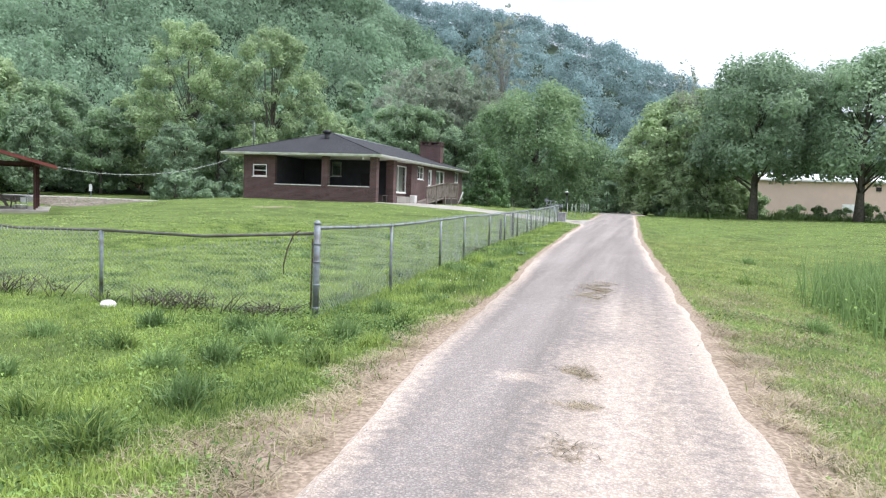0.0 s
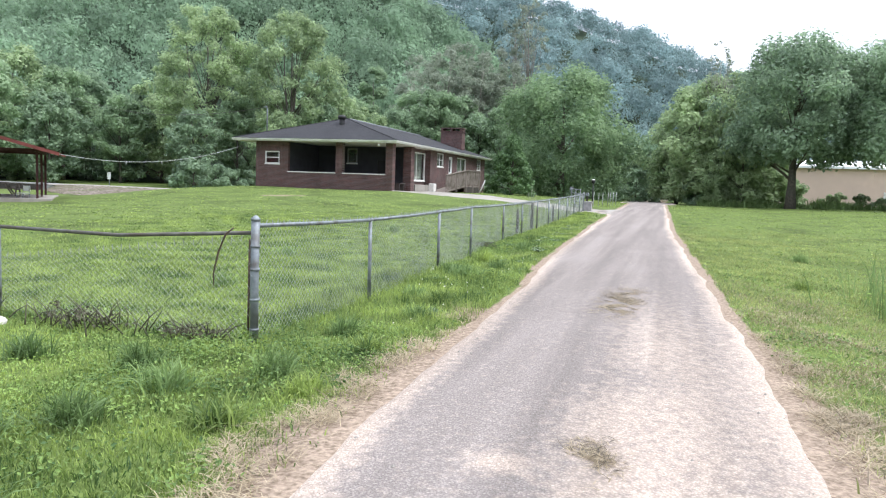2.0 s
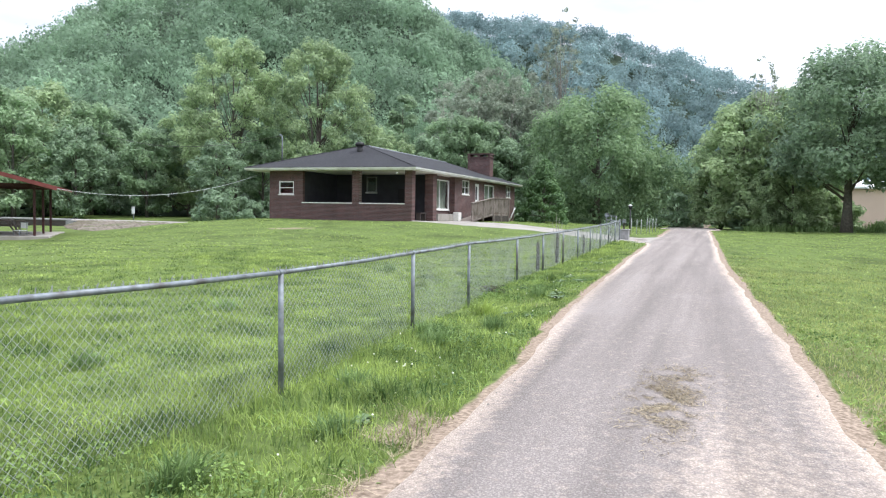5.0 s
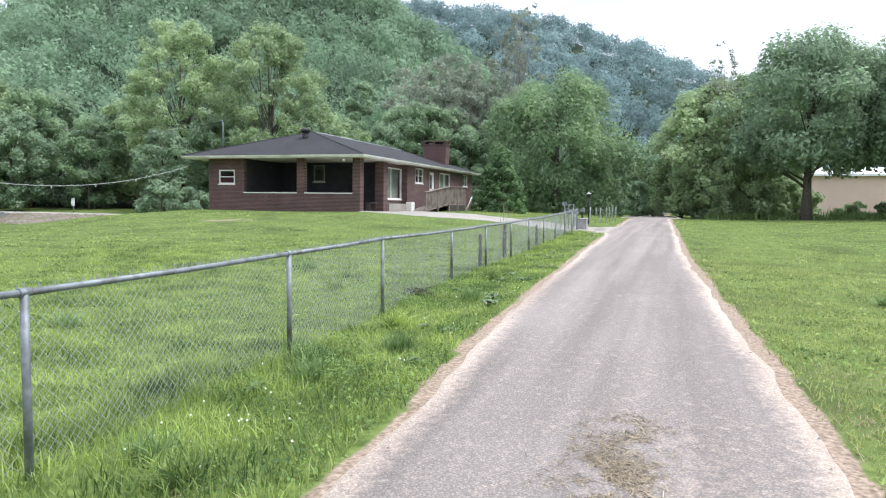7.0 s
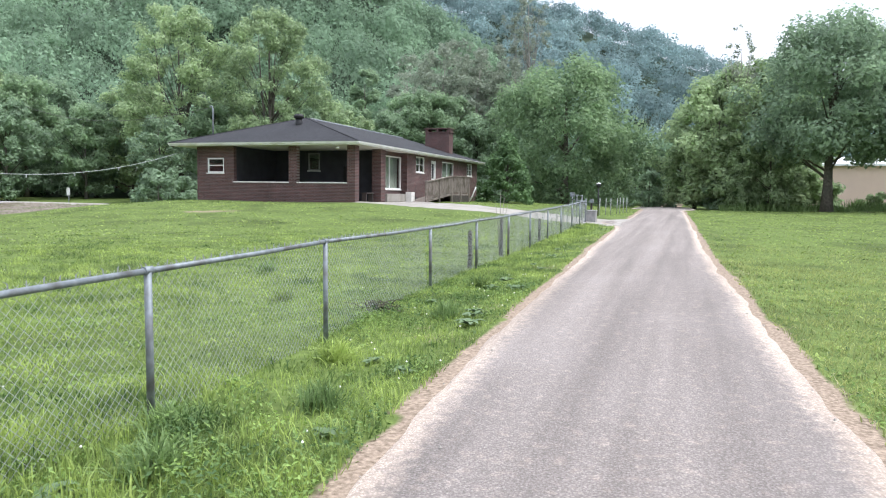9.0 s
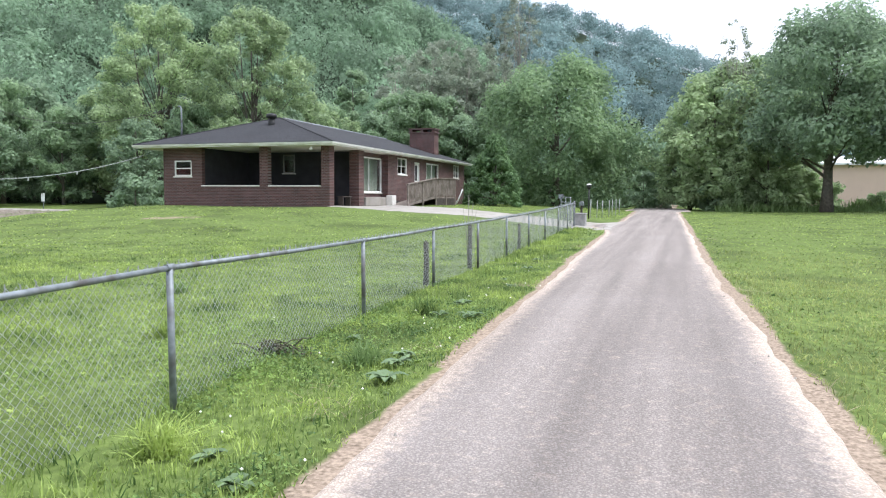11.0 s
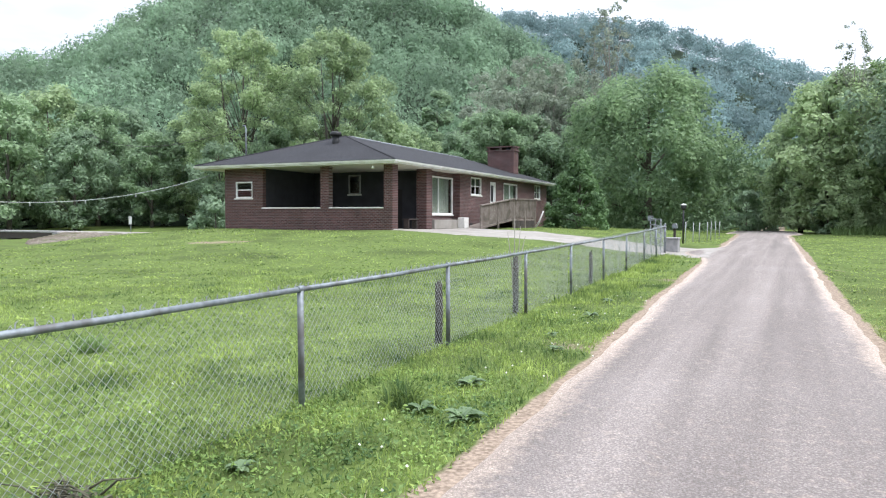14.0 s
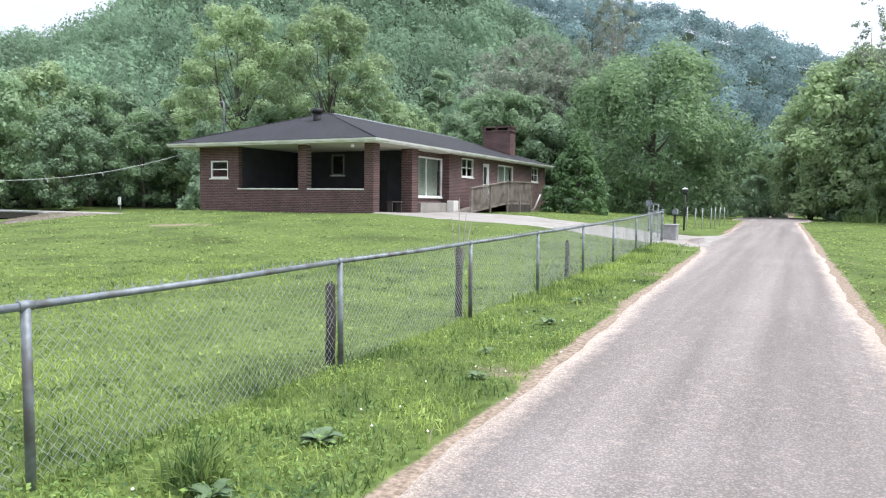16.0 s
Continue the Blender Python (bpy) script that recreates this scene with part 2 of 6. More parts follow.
M_twig = surf("grey_twigs", (0.18, 0.165, 0.145), (0.32, 0.3, 0.26), 5.0, rough=0.95)
M_brick_x = brickwork("red_brick_front", (0.058, 0.026, 0.025), (0.118, 0.052, 0.046), (0.17, 0.142, 0.132), "X")
M_brick_y = brickwork("red_brick_side", (0.058, 0.026, 0.025), (0.118, 0.052, 0.046), (0.17, 0.142, 0.132), "Y")
M_shingle = shingled("dark_shingles")
M_white = surf("white_paint", (0.68, 0.68, 0.66), (0.82, 0.82, 0.8), 3.0, (0.55, 0.54, 0.5), 1.0, 0.55)
M_soffit = surf("cream_soffit", (0.58, 0.56, 0.5), (0.68, 0.66, 0.6), 2.0, rough=0.7)
M_sill = surf("pale_stone_sill", (0.62, 0.6, 0.56), (0.78, 0.76, 0.72), 6.0, rough=0.8)
M_black = surf("black_metal", (0.012, 0.012, 0.013), (0.03, 0.03, 0.03), 6.0, rough=0.5)
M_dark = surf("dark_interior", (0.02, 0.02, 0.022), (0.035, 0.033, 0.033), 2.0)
M_curtain = surf("grey_green_curtain", (0.32, 0.35, 0.3), (0.44, 0.46, 0.4), 2.0, rough=0.9)
M_glass = glass("window_glass", (0.85, 0.9, 0.88))
M_screen = screen_cloth("insect_screen")
M_concrete = surf("worn_concrete", (0.25, 0.232, 0.208), (0.36, 0.333, 0.3), 2.5, (0.25, 0.23, 0.2), 0.7, 0.9, 0.3)
M_greyblock = surf("grey_concrete_block", (0.22, 0.22, 0.22), (0.36, 0.35, 0.34), 6.0, rough=0.95, bump=0.5)
M_redmetal = surf("red_metal_roof", (0.14, 0.04, 0.036), (0.2, 0.058, 0.05), 2.0, (0.12, 0.042, 0.038), 0.6, 0.5, metal=0.1)
M_redwood = surf("dark_red_post", (0.045, 0.02, 0.02), (0.08, 0.034, 0.032), 6.0, rough=0.8)
M_barnwall = surf("tan_metal_siding", (0.6, 0.45, 0.37), (0.68, 0.52, 0.43), 1.0, (0.56, 0.43, 0.36), 0.1, 0.6)
M_barnroof = surf("white_metal_roof", (0.72, 0.73, 0.74), (0.85, 0.85, 0.86), 1.0, rough=0.5)
M_cable = surf("pale_cable", (0.3, 0.31, 0.31), (0.42, 0.43, 0.42), 3.0, rough=0.7)
# Floor colour is darkened so gaps between the crowns read as shade.
M_soil = surf("shaded_forest_floor", (0.025, 0.042, 0.025), (0.05, 0.075, 0.042), 0.6, (0.03, 0.042, 0.022), 0.08, 0.95)
M_rubble = surf("rubble_earth", (0.09, 0.075, 0.058), (0.25, 0.21, 0.17), 1.8, (0.1, 0.11, 0.05), 0.35, 0.95, 0.9, 8.0)
# Broadleaf colours are lightened and blued to stand for haze.
M_leaf_lime = leafy("pale_spring_leaves", (0.21, 0.285, 0.15), (0.5, 0.62, 0.34), 0.5, 0.35)
M_leaf_mid = leafy("green_leaves", (0.18, 0.26, 0.15), (0.41, 0.54, 0.32), 0.55, 0.35)
M_leaf_deep = leafy("deep_green_leaves", (0.18, 0.255, 0.165), (0.39, 0.515, 0.325), 0.55, 0.35)
M_leaf_dusty = leafy("grey_green_leaves", (0.2, 0.235, 0.18), (0.4, 0.45, 0.34), 0.5, 0.35)
M_leaf_maple = leafy("maple_leaves", (0.13, 0.205, 0.11), (0.37, 0.5, 0.26), 0.55, 0.35)
M_conifer = leafy("evergreen_needles", (0.07, 0.13, 0.055), (0.19, 0.31, 0.12), 0.4, 0.8)
# Bluish tints of hill and ridge put distance haze into the leaf colour.
M_leaf_hill = leafy("hillside_leaves", (0.125, 0.195, 0.13), (0.32, 0.445, 0.285), 0.5, 0.035, 0.9, 1.2, 0.18)
M_leaf_ridge = leafy("far_ridge_leaves_hazed", (0.15, 0.225, 0.23), (0.29, 0.395, 0.385), 0.45, 0.02, 0.9, 1.2, 0.18)

# Puts the porch's inner shade into the colour of its walls.
M_porch = surf("porch_shade_dark", (0.028, 0.028, 0.034), (0.046, 0.046, 0.054), 2.0, rough=0.8)
by_tree(M_leaf_hill, 0.65, 1.3)
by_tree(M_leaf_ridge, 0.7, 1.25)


# ---- mesh helpers ----
def mesh_np(name, verts, faces, material, smooth=False):
    """One mesh from arrays: verts (n, 3), faces (m, 3 or 4)."""
    verts, faces = np.asarray(verts, dtype=np.float32), np.asarray(faces, dtype=np.int32)
    me = bpy.data.meshes.new(name)
    me.vertices.add(len(verts))
    me.vertices.foreach_set("co", verts.ravel())
    k = faces.shape[1]
    me.loops.add(faces.size)
    me.loops.foreach_set("vertex_index", faces.ravel())
    me.polygons.add(len(faces))
    me.polygons.foreach_set("loop_start", np.arange(0, faces.size, k, dtype=np.int32))
    me.polygons.foreach_set("use_smooth", np.full(len(faces), smooth))
    me.update(calc_edges=True)
    me.materials.append(material)
    return me


def thing(name, at, label, category, group="", kind=""):
    ob = new(name)
    ob.matrix_basis = pose(*at)
    ob.empty_display_size = 0.2
    return tagged(ob, label, category, group, kind)


def under(ob, parent):
    """Hang ob, whose mesh is in world metres, under parent without moving it."""
    ob.parent = parent
    root = parent
    m = Matrix()
    while root:
        m = root.matrix_basis @ m if root.parent is None else m
        root = root.parent
    ob.matrix_parent_inverse = m.inverted() if parent.parent is None else Matrix()
    return ob


def part(name, bm, material, parent=None, label=""):
    """Links a bmesh as one mesh object, under a thing or a part."""
    if isinstance(bm, bpy.types.Mesh):
        me = bm
    else:
        me = bpy.data.meshes.new(name)
        bmesh.ops.recalc_face_normals(bm, faces=bm.faces)
        bm.to_mesh(me)
        bm.free()
        me.materials.append(material)
    ob = new(name, me)
    if parent:
        ob.parent = parent
    return tagged(ob, label)


def wpart(name, bm, material, parent, label=""):
    """As part(), for a mesh in world metres."""
    ob = part(name, bm, material, None, label)
    return under(ob, parent)


def box(x0, x1, y0, y1, z0, z1, bevel=0.0, bm=None):
    bm = bm or bmesh.new()
    vs = [bm.verts.new((x, y, z)) for z in (z0, z1) for y in (y0, y1) for x in (x0, x1)]
    fs = [bm.faces.new([vs[i] for i in q]) for q in ((0, 2, 3, 1), (4, 5, 7, 6), (0, 1, 5, 4), (2, 6, 7, 3), (0, 4, 6, 2), (1, 3, 7, 5))]
    if bevel:
        es = list({e for f in fs for e in f.edges})
        bmesh.ops.bevel(bm, geom=es, offset=bevel, segments=1, affect="EDGES")
    return bm


def pierced(axis, a, b, z0, z1, at, thick, holes):
    """One connected wall from a to b with rectangular holes (p, q, low, high); its face lies at `at`, its body behind."""
    us = sorted({a, b, *(h[0] for h in holes), *(h[1] for h in holes)})
    zs = sorted({z0, z1, *(h[2] for h in holes), *(h[3] for h in holes)})
    bm = bmesh.new()
    def p(u, z):
        return (u, at, z) if axis == "x" else (at, u, z)
    grid = {(u, z): bm.verts.new(p(u, z)) for u in us for z in zs}
    for u, u2 in zip(us, us[1:]):
        for z, z2 in zip(zs, zs[1:]):
            if not any(h[0] <= u and u2 <= h[1] and h[2] <= z and z2 <= h[3] for h in holes):
                bm.faces.new((grid[u, z], grid[u2, z], grid[u2, z2], grid[u, z2]))
    bmesh.ops.delete(bm, geom=[v for v in bm.verts if not v.link_faces], context="VERTS")
    geo = bmesh.ops.extrude_face_region(bm, geom=bm.faces[:])
    for v in geo["geom"]:
        if isinstance(v, bmesh.types.BMVert):
            if axis == "x":
                v.co.y += thick
            else:
                v.co.x += thick
    return bm


def prism(points, axis, a, b, bm=None):
    """A polygon pushed from a to b along an axis; points are the other two coordinates in order."""
    bm = bm or bmesh.new()
    def at(p, v):
        return {"x": (v, p[0], p[1]), "y": (p[0], v, p[1]), "z": (p[0], p[1], v)}[axis]
    lo, hi = [bm.verts.new(at(p, a)) for p in points], [bm.verts.new(at(p, b)) for p in points]
    bm.faces.new(lo)
    bm.faces.new(hi[::-1])
    for i in range(len(points)):
        j = (i + 1) % len(points)
        bm.faces.new((lo[i], hi[i], hi[j], lo[j]))
    return bm


def tube(path, radii, sides=8, bm=None):
    """A tapered tube along a path."""
    bm = bm or bmesh.new()
    rings = []
    path = [Vector(p) for p in path]
    for i, p in enumerate(path):
        d = (path[min(i + 1, len(path) - 1)] - path[max(i - 1, 0)]).normalized()
        u = d.orthogonal().normalized() if abs(d.z) > 0.9 else d.cross(Vector((0, 0, 1))).normalized()
        if abs(d.z) > 0.9:
            u = (Vector((1, 0, 0)) - d * d.x).normalized()
        v = d.cross(u)
        r = radii[i] if hasattr(radii, "__len__") else radii
        rings.append([bm.verts.new(p + (u * math.cos(k * math.tau / sides) + v * math.sin(k * math.tau / sides)) * r) for k in range(sides)])
    for a, b in zip(rings, rings[1:]):
        for k in range(sides):
            f = bm.faces.new((a[k], a[(k + 1) % sides], b[(k + 1) % sides], b[k]))
            f.smooth = True
    bm.faces.new(rings[0][::-1])
    bm.faces.new(rings[-1])
    return bm


# ---- lie of the land ----
def smooth(a, b, v):
    t = np.clip((np.asarray(v, dtype=float) - a) / (b - a), 0, 1)
    return t * t * (3 - 2 * t)


def road_z(y):
    return np.interp(y, (-40, 0, 7, 12, 21, 45, 71, 90, 140), (-0.5, -0.16, -0.11, 0.0, 0.14, 0.34, 0.53, 0.45, 0.2))


def road_left(y):
    return np.interp(y, (-30, 1.5, 3.3, 4.5, 5.7, 8.6, 11.7, 13.2, 16, 19, 22, 27, 34, 45, 72, 90), (0.0, -0.92, -1.1, -1.26, -1.34, -1.37, -1.48, -1.64, -1.78, -1.87, -1.95, -2.15, -2.35, -2.65, -3.3, -3.6))


def road_right(y):
    return np.interp(y, (-30, 2.4, 4.2, 7.5, 10, 12.7, 15, 18.3, 21, 25, 28, 34, 45, 72, 90), (3.0, 1.78, 1.72, 1.63, 1.48, 1.38, 1.28, 1.08, 1.0, 0.82, 0.73, 0.66, 0.5, 0.0, -0.3))


def wobble(x, y, s=1.0, seed=0.0):
    """Cheap smooth noise of about unit size, the same for whole arrays."""
    x, y = np.asarray(x, dtype=float) / s, np.asarray(y, dtype=float) / s
    return (np.sin(x * 1.3 + 2.1 * np.sin(y * 0.7 + seed)) + np.sin(y * 1.7 + 1.6 * np.sin(x * 0.9 - seed)) + 0.6 * np.sin(2.9 * x + 2.3 * y + seed)) / 2.6


def ground_z(x, y):
    x, y = np.asarray(x, dtype=float), np.asarray(y, dtype=float)
    r = road_z(y)
    dx, dy = np.maximum(np.maximum(-26.5 - x, x + 16.0), 0), np.maximum(np.maximum(42.6 - y, y - 69), 0)
    d = np.hypot(dx, dy)
    f = 0.5 * np.clip(1 - d / 14, 0, 1) + 0.5 * np.cos(np.clip(d / 14, 0, 1) * math.pi / 2) ** 2
    base = r + (-0.25 - r) * smooth(-14, -34, x) * smooth(80, 55, y)
    z = base + (1.0 - base) * f
    out = np.maximum(np.maximum(road_left(y) - x, x - road_right(y)), 0)
    z = z - 0.07 * smooth(0.0, 0.9, out) * smooth(-8, -5, x) * (1 - f)
    ditch = np.exp(-((x - 5.0) / 1.6) ** 2) * smooth(24, 12, y) * smooth(-6, 2, y)
    z = z - 0.3 * ditch
    z = z + smooth(6, 20, x) * smooth(20, 75, y) * 0.25
    rough = smooth(0.1, 1.5, out)
    z = z + rough * (0.02 * wobble(x, y, 0.35) + 0.035 * wobble(x, y, 1.7, 3.0)) * smooth(90, 50, np.hypot(x, y))
    z = z - 1.3 * np.exp(-(((x + 75) / 12) ** 2 + ((y - 60) / 6) ** 2))
    return z


def worn(x, y):
    """How bare the ground is: along the road's edges, on the trodden patches, round the left bank."""
    out = np.maximum(np.maximum(road_left(y) - x, x - road_right(y)), 0)
    wide = np.where(x < 0, 0.035 + 0.32 * smooth(9, 5.5, y) + 0.34 * smooth(4.5, 2.0, y), 0.08 + 0.3 * smooth(11, 5, y))
    b = np.clip(1 - out / (wide * (1.5 + 0.6 * wobble(x, y, 0.5) + 0.35 * wobble(x, y, 0.17, 3.0))), 0, 1)
    b = np.maximum(b, 0.42 * smooth(0.55, 1.0, wobble(x, y, 0.6, 8.0) + 0.5 * wobble(x, y, 1.9, 5.0)) * smooth(1.0, 0.2, out))
    b = np.maximum(b, 0.62 * np.exp(-(((x + 19.5) / 1.2) ** 2 + ((y - 36) / 0.8) ** 2)))
    return b


def grid_ground():
    xs = np.unique(np.round(np.concatenate([np.arange(-6, 5, 0.16), np.arange(-14, 12, 0.5), np.arange(-60, 60, 2.0), np.arange(-200, 201, 20.0), np.arange(-2000, 2001, 200.0)]), 3))
    ys = np.unique(np.round(np.concatenate([np.arange(-3, 34, 0.2), np.arange(-10, 60, 0.6), np.arange(-30, 120, 3.0), np.arange(-200, 301, 25.0), np.arange(-2000, 2001, 200.0)]), 3))
    gx, gy = np.meshgrid(xs, ys)
    gz = ground_z(gx, gy)
    w = len(xs)
    idx = np.arange(len(xs) * len(ys)).reshape(len(ys), w)
    faces = np.stack([idx[:-1, :-1], idx[:-1, 1:], idx[1:, 1:], idx[1:, :-1]], -1).reshape(-1, 4)
    me = mesh_np("ground", np.stack([gx, gy, gz], -1).reshape(-1, 3), faces, M_ground, True)
    at = me.attributes.new("bare", "FLOAT", "POINT")
    at.data.foreach_set("value", worn(gx, gy).ravel().astype(np.float32))
    tagged(new("ground", me), "mown green lawn and field with worn earth beside the lane", "ground", kind="structure")


grid_ground()


# ---- the lane ----
M_road = two_grounds("worn_asphalt", (0.2, 0.175, 0.161), (0.335, 0.296, 0.272), (0.4, 0.33, 0.278), (0.56, 0.47, 0.395), "sand", (0.285, 0.252, 0.233), 70.0, (0.54, 1.0), 12.0)


def wheel_streaks(m):
    """Long paler and darker streaks where tyres run, and a fleck of pale aggregate."""
    n, l = m.node_tree.nodes, m.node_tree.links
    b = n["Principled BSDF"]
    old = b.inputs["Base Color"].links[0].from_socket
    tc, mp = n.new("ShaderNodeTexCoord"), n.new("ShaderNodeMapping")
    mp.inputs["Scale"].default_value = (2.2, 0.09, 1.0)
    mp.inputs["Rotation"].default_value = (0, 0, radians(-1.8))
    nz, fl = n.new("ShaderNodeTexNoise"), n.new("ShaderNodeTexVoronoi")
    nz.inputs["Scale"].default_value, nz.inputs["Detail"].default_value = 1.0, 5.0
    fl.inputs["Scale"].default_value = 52.0
    mr, mr2, mul = n.new("ShaderNodeMapRange"), n.new("ShaderNodeMapRange"), n.new("ShaderNodeMath")
    mul.operation = "MULTIPLY"
    for node, lo, hi, a, c in ((mr, 0.3, 0.7, 0.76, 1.18), (mr2, 0.0, 0.6, 1.3, 0.8)):
        node.inputs["From Min"].default_value, node.inputs["From Max"].default_value = lo, hi
        node.inputs["To Min"].default_value, node.inputs["To Max"].default_value = a, c
    hsv = n.new("ShaderNodeHueSaturation")
    l.new(tc.outputs["Object"], mp.inputs["Vector"])
    l.new(mp.outputs[0], nz.inputs["Vector"])
    l.new(tc.outputs["Object"], fl.inputs["Vector"])
    l.new(nz.outputs["Fac"], mr.inputs["Value"])
    l.new(fl.outputs["Distance"], mr2.inputs["Value"])
    l.new(mr.outputs[0], mul.inputs[0])
    l.new(mr2.outputs[0], mul.inputs[1])
    l.new(mul.outputs[0], hsv.inputs["Value"])
    l.new(old, hsv.inputs["Color"])
    l.new(hsv.outputs[0], b.inputs["Base Color"])


wheel_streaks(M_road)


def lane():
    ys = np.unique(np.round(np.concatenate([np.arange(-30, -3, 1.5), np.arange(-3, 40, 0.12), np.arange(40, 90, 0.6)]), 3))
    n = 25
    u = np.linspace(0, 1, n)
    jl = 0.02 * wobble(ys, ys * 0 + 1, 0.25, 1.0) + 0.03 * wobble(ys, ys * 0, 1.3, 2.0)
    jr = 0.035 * wobble(ys, ys * 0 + 5, 0.3, 4.0) + 0.05 * wobble(ys, ys * 0, 1.2, 6.0)
    flare = 1.0 * smooth(66, 73, ys)
    mouth = 1.1 * np.exp(-((ys - 43.0) / 3.0) ** 2)
    l, r = road_left(ys) + jl - flare - mouth, road_right(ys) + jr + flare
    gx = l[:, None] + (r - l)[:, None] * u[None]
    gy = np.repeat(ys[:, None], n, 1)
    crown = 0.035 * (1 - (2 * u - 1) ** 2)[None]
    edge = np.minimum(u, 1 - u)[None] * (r - l)[:, None]
    gz = road_z(gy) + 0.012 + crown + 0.004 * wobble(gx, gy, 0.5) - 0.05 * (edge < 0.01)
    idx = np.arange(gx.size).reshape(gx.shape)
    faces = np.stack([idx[:-1, :-1], idx[:-1, 1:], idx[1:, 1:], idx[1:, :-1]], -1).reshape(-1, 4)
    me = mesh_np("road", np.stack([gx, gy, gz], -1).reshape(-1, 3), faces, M_road, True)
    rough = 0.5 * wobble(gx, gy, 0.13, 2.0) + 0.5 * wobble(gx, gy, 0.45, 5.0)
    sand = np.clip(1 - edge / 0.3, 0, 1) ** 0.7 * 0.9
    # pale dust over the right half where the lane begins, bare patches in it
    near = smooth(12.5, 6.0, gy) * smooth(0.4, 0.6, u[None] + 0.05 * rough + 0.02 * (6 - gy))
    sand = np.maximum(sand, near * (0.44 - 0.16 * np.exp(-((u[None] - 0.84) / 0.06) ** 2)))
    sand = np.maximum(sand, 0.6 * np.exp(-(((gx + 0.15) / 0.2) ** 2 + ((gy - 4.25) / 0.16) ** 2)))
    sand = sand - 0.3 * np.exp(-(((gx - 0.4) / 0.4) ** 2 + ((gy - 6.45) / 0.5) ** 2))
    at = me.attributes.new("sand", "FLOAT", "POINT")
    at.data.foreach_set("value", sand.ravel().astype(np.float32))
    tagged(new("road", me), "narrow worn grey asphalt lane with crumbling sandy edges", "lane", kind="structure")


lane()


def driveway():
    # concrete apron from the lane's mouth up to the side of the house
    near = [(-17.5, 43.9), (-16.0, 42.75), (-13, 42.4), (-10.5, 43.0), (-8, 42.4), (-6.2, 41.6), (-4.8, 41.2), (-2.3, 39.0)]
    far = [(-17.5, 51.0), (-16.0, 52.3), (-13.2, 51.6), (-10.5, 50.8), (-8, 49.6), (-6.2, 48.0), (-4.8, 46.6), (-2.3, 46.8)]
    s = np.linspace(0, 7, 60)
    k = np.arange(8)
    def line(pts):
        p = np.array(pts)
        return np.stack([np.interp(s, k, p[:, 0]), np.interp(s, k, p[:, 1])], -1)
    a, b = line(near), line(far)
    v = np.linspace(0, 1, 14)
    g = a[:, None] + (b - a)[:, None] * v[None, :, None]
    z = ground_z(g[..., 0], g[..., 1]) + 0.025
    z[:, 0] -= 0.06
    z[:, -1] -= 0.06
    idx = np.arange(z.size).reshape(z.shape)
    faces = np.stack([idx[:-1, :-1], idx[1:, :-1], idx[1:, 1:], idx[:-1, 1:]], -1).reshape(-1, 4)
    me = mesh_np("driveway", np.concatenate([g, z[..., None]], -1).reshape(-1, 3), faces, M_concrete, True)
    tagged(new("driveway", me), "pale worn concrete driveway curving up to the house", "driveway", kind="structure")


driveway()


# ---- brick house ----
X0, X1, Y0, Y1, ZB, ZE = -26.45, -16.52, 43.6, 67.2, 0.55, 4.05


